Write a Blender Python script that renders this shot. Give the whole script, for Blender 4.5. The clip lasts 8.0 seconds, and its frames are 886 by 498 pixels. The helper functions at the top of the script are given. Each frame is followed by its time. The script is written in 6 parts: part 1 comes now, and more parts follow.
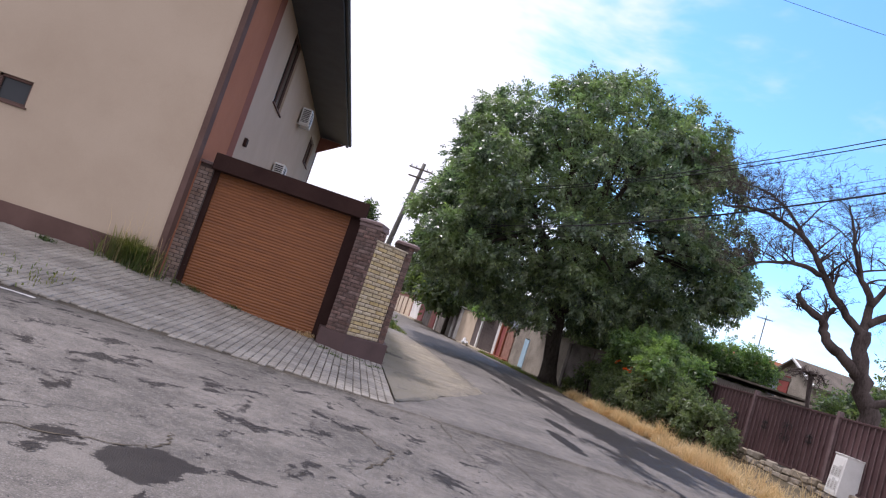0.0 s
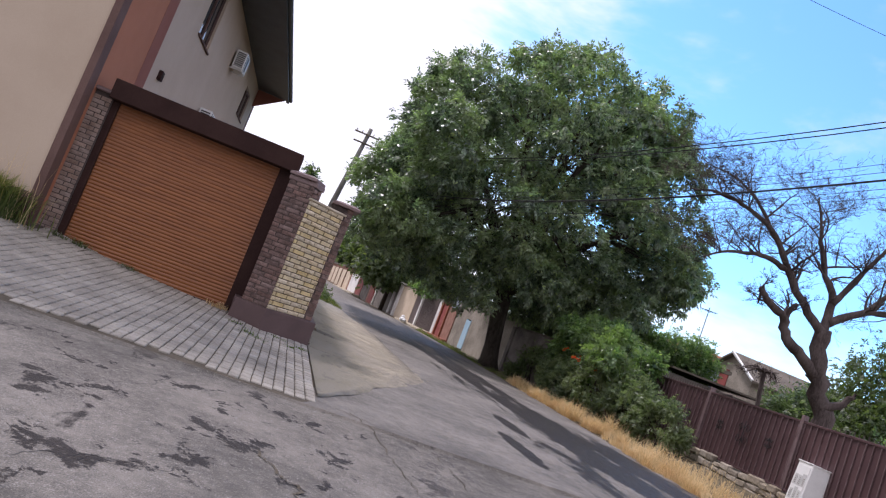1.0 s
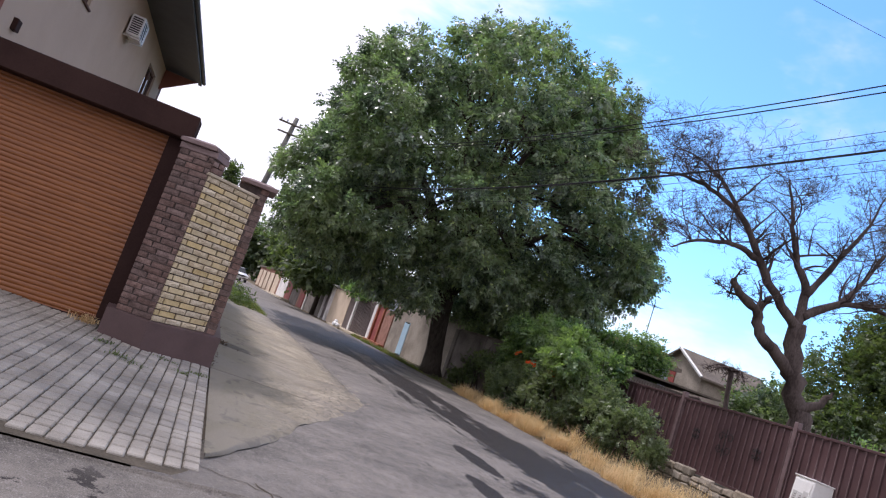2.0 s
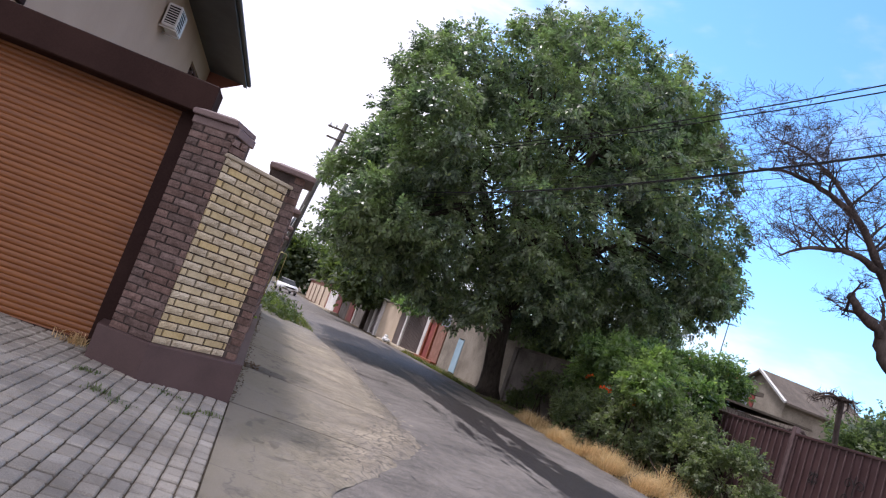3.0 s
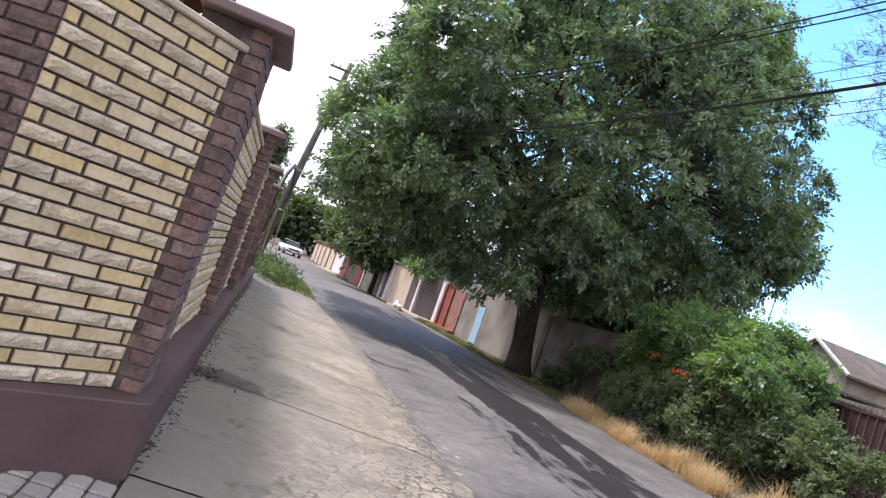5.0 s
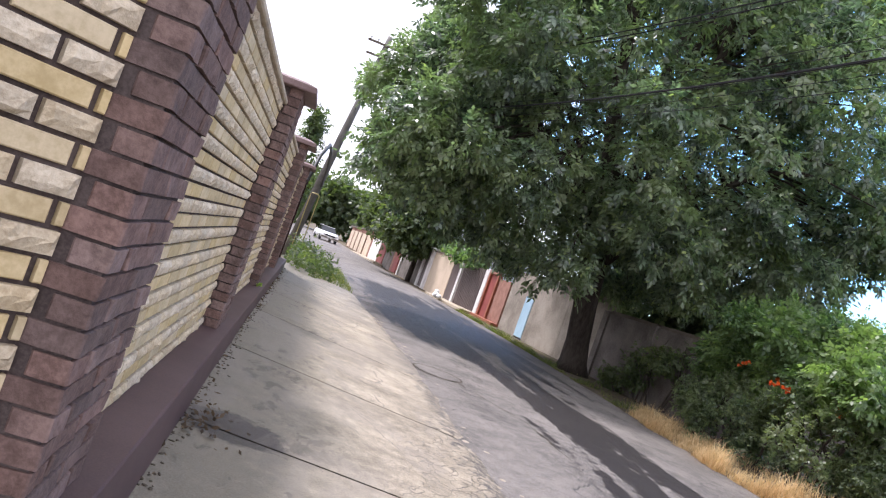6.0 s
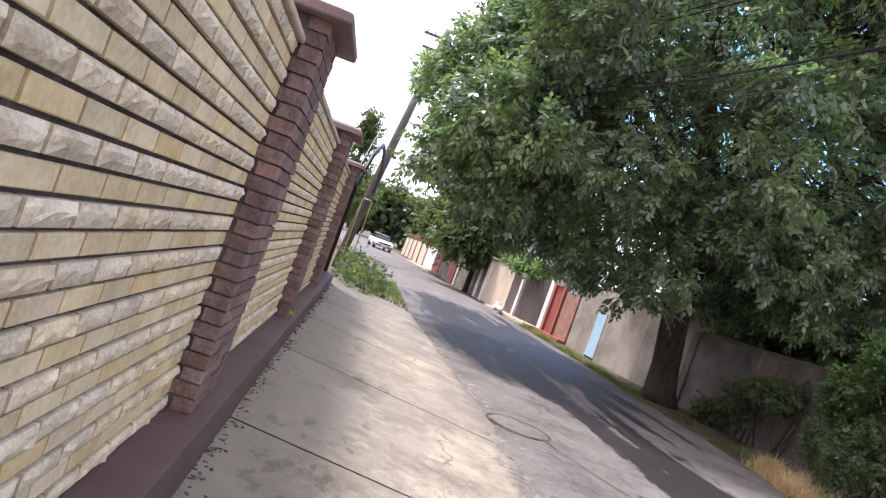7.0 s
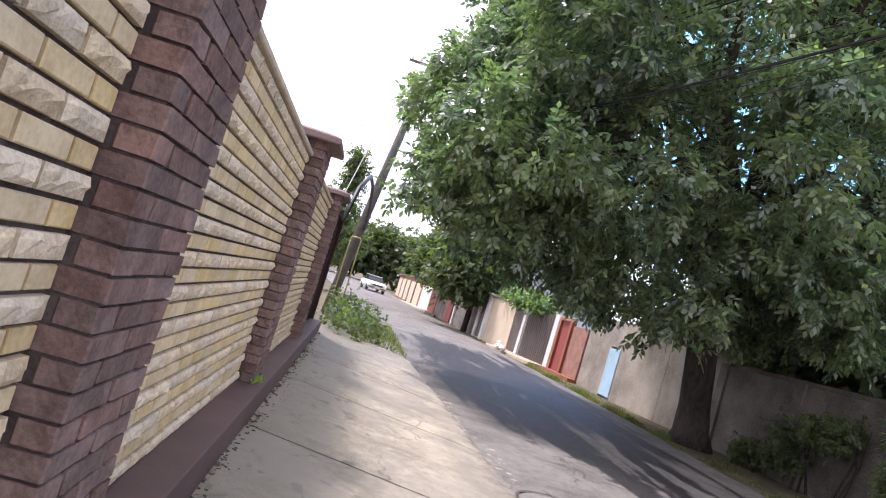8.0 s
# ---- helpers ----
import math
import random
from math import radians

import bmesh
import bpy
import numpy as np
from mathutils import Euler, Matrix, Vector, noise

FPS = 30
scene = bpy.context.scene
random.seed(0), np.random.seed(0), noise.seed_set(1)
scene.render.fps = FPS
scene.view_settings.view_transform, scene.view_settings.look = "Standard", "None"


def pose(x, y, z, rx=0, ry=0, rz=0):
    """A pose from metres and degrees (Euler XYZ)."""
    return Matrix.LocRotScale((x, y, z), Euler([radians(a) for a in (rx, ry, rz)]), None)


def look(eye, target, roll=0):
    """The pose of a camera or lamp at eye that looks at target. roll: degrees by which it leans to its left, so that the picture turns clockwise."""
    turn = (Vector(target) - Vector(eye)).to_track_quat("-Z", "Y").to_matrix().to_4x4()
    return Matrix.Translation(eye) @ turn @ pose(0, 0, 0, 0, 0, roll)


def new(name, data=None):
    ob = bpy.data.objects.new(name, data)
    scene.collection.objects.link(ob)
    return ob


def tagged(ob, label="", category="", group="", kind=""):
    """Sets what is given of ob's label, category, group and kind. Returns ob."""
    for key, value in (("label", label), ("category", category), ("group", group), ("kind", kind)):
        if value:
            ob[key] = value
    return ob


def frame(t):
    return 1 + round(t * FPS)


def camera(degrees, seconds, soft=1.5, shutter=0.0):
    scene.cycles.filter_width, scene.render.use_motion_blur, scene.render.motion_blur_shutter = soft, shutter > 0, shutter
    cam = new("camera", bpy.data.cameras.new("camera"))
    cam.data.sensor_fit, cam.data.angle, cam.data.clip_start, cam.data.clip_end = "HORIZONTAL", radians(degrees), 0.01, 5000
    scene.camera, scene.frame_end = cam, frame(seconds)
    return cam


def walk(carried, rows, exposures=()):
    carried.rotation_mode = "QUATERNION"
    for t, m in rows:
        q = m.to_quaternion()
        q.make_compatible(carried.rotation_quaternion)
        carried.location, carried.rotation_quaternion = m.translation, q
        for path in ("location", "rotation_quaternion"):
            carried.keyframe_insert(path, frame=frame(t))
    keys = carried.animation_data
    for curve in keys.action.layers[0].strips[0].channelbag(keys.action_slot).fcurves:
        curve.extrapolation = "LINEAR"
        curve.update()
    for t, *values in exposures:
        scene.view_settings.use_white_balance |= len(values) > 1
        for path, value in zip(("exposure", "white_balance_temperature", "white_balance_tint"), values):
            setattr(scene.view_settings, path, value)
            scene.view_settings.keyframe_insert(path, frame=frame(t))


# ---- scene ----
cam = camera(65.5, 8.0, soft=1.2)
PATH = [
    (0, (-0.818, 0.629, 1.267), (-0.606, 2.609, 1.455), 18.1),
    (0.5, (-0.728, 1.538, 1.253), (-0.529, 3.52, 1.43), 20.9),
    (1, (-0.577, 2.623, 1.272), (-0.185, 4.575, 1.453), 20.9),
    (2.3, (-0.033, 5.811, 1.307), (0.557, 7.703, 1.571), 18.5),
    (2.5, (0.034, 6.239, 1.328), (0.635, 8.127, 1.595), 18.0),
    (3, (0.162, 7.126, 1.331), (0.586, 9.066, 1.573), 19.8),
    (3.5, (0.38, 7.985, 1.345), (0.906, 9.897, 1.599), 18.8),
    (4, (0.42, 8.909, 1.316), (0.864, 10.85, 1.503), 19.2),
    (4.2, (0.461, 9.237, 1.34), (0.928, 11.173, 1.517), 19.2),
    (5.3, (0.545, 11.379, 1.403), (0.969, 13.33, 1.518), 18.9),
    (5.5, (0.572, 11.765, 1.423), (1.017, 13.712, 1.533), 17.3),
    (6, (0.564, 12.709, 1.438), (0.932, 14.674, 1.496), 19.8),
    (6.5, (0.631, 14.036, 1.478), (0.958, 16.009, 1.496), 19.2),
    (7, (0.64, 14.982, 1.513), (0.855, 16.97, 1.537), 19.8),
    (7.5, (0.645, 15.839, 1.488), (0.873, 17.825, 1.553), 17.9),
    (8, (0.701, 16.618, 1.47), (0.901, 18.604, 1.608), 17.0),
]
walk(cam, [(t, look(eye, target, roll)) for t, eye, target, roll in PATH],
     [(0, -0.06, 6000, 23), (2.5, -0.04, 6000, 23), (4.2, 0.20, 6000, 22), (5.5, 0.62, 5850, 20), (6.5, 0.82, 6050, 23), (8, 0.86, 6000, 23)])


# ---- world, sun ----
SUN_EL, SUN_AZ = 60.0, -47.0   # azimuth clockwise from +y


def make_world():
    w = bpy.data.worlds.new("sky")
    scene.world = w
    w.use_nodes = True
    nt = w.node_tree
    nt.nodes.clear()
    N, L = nt.nodes.new, nt.links.new
    out, bg, sky = N("ShaderNodeOutputWorld"), N("ShaderNodeBackground"), N("ShaderNodeTexSky")
    sky.sky_type, sky.sun_disc = "NISHITA", False
    sky.sun_elevation, sky.sun_rotation = radians(SUN_EL), radians(SUN_AZ)
    sky.air_density, sky.dust_density, sky.ozone_density = 1.0, 0.6, 2.0
    coord = N("ShaderNodeTexCoord")
    mapping = N("ShaderNodeMapping")
    mapping.inputs["Scale"].default_value = (1.0, 1.0, 2.2)
    L(coord.outputs["Generated"], mapping.inputs["Vector"])
    n1, n2 = N("ShaderNodeTexNoise"), N("ShaderNodeTexNoise")
    n1.inputs["Scale"].default_value, n1.inputs["Detail"].default_value = 2.1, 6
    n1.inputs["Roughness"].default_value, n1.inputs["Distortion"].default_value = 0.6, 0.3
    n2.inputs["Scale"].default_value, n2.inputs["Detail"].default_value = 11.0, 4
    for n in (n1, n2):
        L(mapping.outputs[0], n.inputs["Vector"])
    # broken cloud all round, with one blue opening away from the sun
    norm = N("ShaderNodeVectorMath")
    norm.operation = "NORMALIZE"
    L(coord.outputs["Generated"], norm.inputs[0])
    dot = N("ShaderNodeVectorMath")
    dot.operation = "DOT_PRODUCT"
    dot.inputs[1].default_value = (0.77, 0.57, 0.30)
    L(norm.outputs[0], dot.inputs[0])
    hole = N("ShaderNodeMapRange")
    hole.interpolation_type = "SMOOTHSTEP"
    hole.inputs["From Min"].default_value, hole.inputs["From Max"].default_value = 0.52, 0.93
    hole.inputs["To Min"].default_value, hole.inputs["To Max"].default_value = 0.42, -0.05
    L(dot.outputs["Value"], hole.inputs["Value"])
    sep = N("ShaderNodeSeparateXYZ")
    L(coord.outputs["Generated"], sep.inputs[0])
    low = N("ShaderNodeMapRange")
    low.inputs["From Min"].default_value, low.inputs["From Max"].default_value = 0.02, 0.22
    low.inputs["To Min"].default_value, low.inputs["To Max"].default_value = 0.22, 0.0
    L(sep.outputs[2], low.inputs["Value"])

    def math_node(op, a, b):
        m = N("ShaderNodeMath")
        m.operation = op
        for i, v in enumerate((a, b)):
            if isinstance(v, (int, float)):
                m.inputs[i].default_value = v
            else:
                L(v, m.inputs[i])
        return m.outputs[0]

    total = math_node("ADD", n1.outputs["Fac"], math_node("MULTIPLY", n2.outputs["Fac"], 0.22))
    total = math_node("ADD", total, hole.outputs[0])
    total = math_node("ADD", total, low.outputs[0])
    mask = N("ShaderNodeMapRange")
    mask.interpolation_type = "SMOOTHSTEP"
    mask.inputs["From Min"].default_value, mask.inputs["From Max"].default_value = 0.56, 0.86
    L(total, mask.inputs["Value"])
    scale = N("ShaderNodeMix")
    scale.data_type, scale.blend_type = "RGBA", "MULTIPLY"
    scale.inputs[0].default_value = 1.0
    scale.inputs[7].default_value = (SKY_GAIN * 0.70, SKY_GAIN * 1.02, SKY_GAIN * 1.14, 1)
    L(sky.outputs[0], scale.inputs[6])
    mix = N("ShaderNodeMix")
    mix.data_type = "RGBA"
    L(mask.outputs[0], mix.inputs[0])
    L(scale.outputs[2], mix.inputs[6])
    mix.inputs[7].default_value = (CLOUD, CLOUD, CLOUD * 1.01, 1)
    L(mix.outputs[2], bg.inputs[0])
    bg.inputs[1].default_value = 0.12
    L(bg.outputs[0], out.inputs[0])


SKY_GAIN, CLOUD = 2.5, 10.0
make_world()
sun = new("sun", bpy.data.lights.new("sun", "SUN"))
sun.data.energy, sun.data.angle, sun.data.color = 3.0, radians(9), (1.0, 0.95, 0.87)
_a, _e = radians(SUN_AZ), radians(SUN_EL)
sun.matrix_world = look((math.sin(_a) * math.cos(_e) * 50, math.cos(_a) * math.cos(_e) * 50, math.sin(_e) * 50), (0, 0, 0))

# ---- materials ----
def nodes(name, rough=0.8, spec=0.4, metal=0.0):
    m = bpy.data.materials.new(name)
    m.use_nodes = True
    nt = m.node_tree
    p = nt.nodes["Principled BSDF"]
    p.inputs["Roughness"].default_value = rough
    p.inputs["Specular IOR Level"].default_value = spec
    p.inputs["Metallic"].default_value = metal
    return m, nt, p


def noise_tex(nt, vec, scale, detail=5, rough=0.6, distort=0.0):
    n = nt.nodes.new("ShaderNodeTexNoise")
    n.inputs["Scale"].default_value, n.inputs["Detail"].default_value = scale, detail
    n.inputs["Roughness"].default_value, n.inputs["Distortion"].default_value = rough, distort
    nt.links.new(vec, n.inputs["Vector"])
    return n.outputs["Fac"]


def rng(nt, value, a, b, c=0.0, d=1.0):
    r = nt.nodes.new("ShaderNodeMapRange")
    r.interpolation_type = "SMOOTHSTEP"
    for key, v in (("From Min", a), ("From Max", b), ("To Min", c), ("To Max", d)):
        r.inputs[key].default_value = v
    nt.links.new(value, r.inputs["Value"])
    return r.outputs[0]


def op(nt, kind, a, b):
    m = nt.nodes.new("ShaderNodeMath")
    m.operation = kind
    for i, v in enumerate((a, b)):
        if isinstance(v, (int, float)):
            m.inputs[i].default_value = v
        else:
            nt.links.new(v, m.inputs[i])
    return m.outputs[0]


def blend(nt, fac, a, b, kind="MIX"):
    m = nt.nodes.new("ShaderNodeMix")
    m.data_type, m.blend_type = "RGBA", kind
    for i, v in ((0, fac), (6, a), (7, b)):
        if isinstance(v, (int, float)):
            m.inputs[i].default_value = v
        elif isinstance(v, tuple):
            m.inputs[i].default_value = (*v, 1)
        else:
            nt.links.new(v, m.inputs[i])
    return m.outputs[2]


def place(nt, kind="Object", scale=(1, 1, 1)):
    c, m = nt.nodes.new("ShaderNodeTexCoord"), nt.nodes.new("ShaderNodeMapping")
    m.inputs["Scale"].default_value = scale
    nt.links.new(c.outputs[kind], m.inputs["Vector"])
    return m.outputs[0]


def world_place(nt, scale=(1, 1, 1)):
    g, m = nt.nodes.new("ShaderNodeNewGeometry"), nt.nodes.new("ShaderNodeMapping")
    m.inputs["Scale"].default_value = scale
    nt.links.new(g.outputs["Position"], m.inputs["Vector"])
    return m.outputs[0]


def bump(nt, p, height, strength=0.4, dist=0.01):
    b = nt.nodes.new("ShaderNodeBump")
    b.inputs["Strength"].default_value, b.inputs["Distance"].default_value = strength, dist
    nt.links.new(height, b.inputs["Height"])
    nt.links.new(b.outputs[0], p.inputs["Normal"])


def speckled(name, dark, light, fine=60, coarse=2.0, rough=0.85, spec=0.35, strength=0.4, dist=0.006, vary=0.0, metal=0.0, stretch=(1, 1, 1)):
    """A surface with fine grain, broad stains and, for repeats, a shade of its own for each object."""
    m, nt, p = nodes(name, rough, spec, metal)
    v = world_place(nt, stretch)
    f, c = noise_tex(nt, v, fine, 4, 0.65), noise_tex(nt, v, coarse, 5, 0.6)
    k = op(nt, "ADD", op(nt, "MULTIPLY", f, 0.45), op(nt, "MULTIPLY", c, 0.55))
    col = blend(nt, rng(nt, k, 0.33, 0.67), dark, light)
    if vary:
        info = nt.nodes.new("ShaderNodeObjectInfo")
        h = nt.nodes.new("ShaderNodeHueSaturation")
        nt.links.new(rng(nt, info.outputs["Random"], 0, 1, 1 - vary, 1 + vary), h.inputs["Value"])
        nt.links.new(rng(nt, op(nt, "FRACT", op(nt, "MULTIPLY", info.outputs["Random"], 7.31), 0), 0, 1, 0.88, 1.12), h.inputs["Saturation"])
        nt.links.new(col, h.inputs["Color"])
        col = h.outputs[0]
    nt.links.new(col, p.inputs["Base Color"])
    bump(nt, p, k, strength, dist)
    return m


def leafy(name, a, b, c, gloss=0.45, tint=(1.5, 1.7, 0.6), through_light=0.5, spec=0.55):
    """Leaves: a shade for each leaf, light passing through."""
    m, nt, p = nodes(name, gloss, spec)
    g = nt.nodes.new("ShaderNodeNewGeometry")
    r = g.outputs["Random Per Island"]
    col = blend(nt, rng(nt, r, 0.0, 0.85), a, b)
    col = blend(nt, rng(nt, r, 0.93, 1.0), col, c)
    patch = noise_tex(nt, world_place(nt), 0.7, 3)
    col = blend(nt, rng(nt, patch, 0.35, 0.7), col, blend(nt, 0.5, col, c))
    nt.links.new(col, p.inputs["Base Color"])
    t, mx = nt.nodes.new("ShaderNodeBsdfTranslucent"), nt.nodes.new("ShaderNodeMixShader")
    nt.links.new(blend(nt, 1.0, col, tint, "MULTIPLY"), t.inputs["Color"])
    mx.inputs[0].default_value = through_light
    out = nt.nodes["Material Output"]
    nt.links.new(p.outputs[0], mx.inputs[1])
    nt.links.new(t.outputs[0], mx.inputs[2])
    nt.links.new(mx.outputs[0], out.inputs[0])
    return m


def asphalt_material():
    m, nt, p = nodes("asphalt", 0.75, 0.45)
    v = world_place(nt)
    grain = noise_tex(nt, v, 110, 3, 0.7)
    broad = noise_tex(nt, v, 0.8, 5, 0.6)
    stone = nt.nodes.new("ShaderNodeTexVoronoi")
    stone.inputs["Scale"].default_value = 75
    nt.links.new(v, stone.inputs["Vector"])
    chip = rng(nt, stone.outputs["Distance"], 0.1, 0.6, 1.0, 0.0)
    mid = noise_tex(nt, v, 7.0, 6, 0.7)
    tone = op(nt, "ADD", op(nt, "MULTIPLY", grain, 0.42), op(nt, "ADD", op(nt, "MULTIPLY", broad, 0.34), op(nt, "MULTIPLY", mid, 0.24)))
    col = blend(nt, rng(nt, tone, 0.38, 0.62), (0.066, 0.060, 0.053), (0.215, 0.193, 0.169))
    speck = op(nt, "MULTIPLY", chip, rng(nt, noise_tex(nt, v, 31, 2), 0.5, 0.62))
    col = blend(nt, op(nt, "MULTIPLY", speck, 0.5), col, (0.38, 0.355, 0.33))
    # damp, dark lane along the right side; widening under the tree paints its shade
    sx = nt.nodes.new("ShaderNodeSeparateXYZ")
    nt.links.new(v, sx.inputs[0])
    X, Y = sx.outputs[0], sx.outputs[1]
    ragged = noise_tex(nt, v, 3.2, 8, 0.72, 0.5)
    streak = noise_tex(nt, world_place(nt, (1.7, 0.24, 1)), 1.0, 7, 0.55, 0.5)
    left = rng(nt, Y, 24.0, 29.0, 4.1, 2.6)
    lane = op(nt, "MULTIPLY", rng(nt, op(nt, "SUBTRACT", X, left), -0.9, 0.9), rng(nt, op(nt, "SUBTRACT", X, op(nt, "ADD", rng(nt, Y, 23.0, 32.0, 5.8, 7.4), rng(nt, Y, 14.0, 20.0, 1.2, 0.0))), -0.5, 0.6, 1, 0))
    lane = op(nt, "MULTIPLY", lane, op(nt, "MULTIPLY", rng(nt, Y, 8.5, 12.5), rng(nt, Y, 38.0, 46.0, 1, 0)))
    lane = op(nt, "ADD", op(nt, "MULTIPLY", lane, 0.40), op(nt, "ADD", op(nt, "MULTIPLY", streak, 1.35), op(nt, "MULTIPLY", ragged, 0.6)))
    damp_shade_lane = rng(nt, lane, 1.19, 1.29)
    # scattered ragged damp blots nearer the crossing
    blot = op(nt, "ADD", op(nt, "MULTIPLY", noise_tex(nt, world_place(nt, (1.15, 1.0, 1)), 1.75, 9, 0.68, 0.3), 0.72), op(nt, "MULTIPLY", noise_tex(nt, v, 9.0, 6, 0.75, 0.6), 0.28))
    px, py = op(nt, "DIVIDE", op(nt, "ADD", X, 1.6), 0.30), op(nt, "DIVIDE", op(nt, "SUBTRACT", Y, 4.8), 0.34)
    pool = rng(nt, op(nt, "ADD", op(nt, "MULTIPLY", px, px), op(nt, "MULTIPLY", py, py)), 0.0, 1.4, 0.20, 0.0)
    wet_near = rng(nt, op(nt, "ADD", blot, pool), 0.553, 0.568)
    wet_near = op(nt, "MULTIPLY", wet_near, op(nt, "MULTIPLY", rng(nt, X, 0.6, 2.2, 1, 0), rng(nt, Y, 9.2, 9.9, 1, 0)))
    # two long puddles drying in the wheel track
    for cx, cy, rx, ry in ((3.2, 11.5, 0.2, 1.15), (3.75, 13.6, 0.22, 1.0), (5.2, 12.6, 0.5, 1.3)):
        qx, qy = op(nt, "DIVIDE", op(nt, "SUBTRACT", X, cx), rx), op(nt, "DIVIDE", op(nt, "SUBTRACT", Y, cy), ry)
        pud = op(nt, "ADD", op(nt, "ADD", op(nt, "MULTIPLY", qx, qx), op(nt, "MULTIPLY", qy, qy)), op(nt, "MULTIPLY", ragged, 1.6))
        wet_near = op(nt, "MAXIMUM", wet_near, rng(nt, pud, 1.35, 1.55, 1, 0))
    # damp patches together with the tree shade put into the asphalt colour
    wet_and_shade = op(nt, "MAXIMUM", damp_shade_lane, wet_near)
    col = blend(nt, op(nt, "MULTIPLY", wet_and_shade, op(nt, "ADD", 0.70, op(nt, "MULTIPLY", mid, 0.45))), col, (0.026, 0.023, 0.023))
    # cracks
    warp = nt.nodes.new("ShaderNodeVectorMath")
    warp.operation = "ADD"
    nn = nt.nodes.new("ShaderNodeTexNoise")
    nn.inputs["Scale"].default_value = 2.2
    nn.inputs["Detail"].default_value = 4
    nt.links.new(v, nn.inputs["Vector"])
    nt.links.new(v, warp.inputs[0])
    sc = nt.nodes.new("ShaderNodeVectorMath")
    sc.operation = "SCALE"
    sc.inputs["Scale"].default_value = 0.9
    nt.links.new(nn.outputs["Color"], sc.inputs[0])
    nt.links.new(sc.outputs[0], warp.inputs[1])
    vor = nt.nodes.new("ShaderNodeTexVoronoi")
    vor.feature = "DISTANCE_TO_EDGE"
    vor.inputs["Scale"].default_value = 0.42
    nt.links.new(warp.outputs[0], vor.inputs["Vector"])
    crack = op(nt, "MULTIPLY", rng(nt, vor.outputs["Distance"], 0.001, 0.006, 1, 0), rng(nt, noise_tex(nt, v, 0.6, 2), 0.52, 0.58))
    col = blend(nt, op(nt, "MULTIPLY", crack, 0.8), col, (0.045, 0.042, 0.04))
    nt.links.new(col, p.inputs["Base Color"])
    nt.links.new(rng(nt, wet_and_shade, 0, 1, 0.8, 0.5), p.inputs["Roughness"])
    nt.links.new(rng(nt, wet_and_shade, 0, 1, 0.4, 0.13), p.inputs["Specular IOR Level"])
    bump(nt, p, op(nt, "SUBTRACT", op(nt, "ADD", grain, op(nt, "MULTIPLY", chip, 0.5)), op(nt, "MULTIPLY", crack, 2.0)), 0.7, 0.008)
    return m


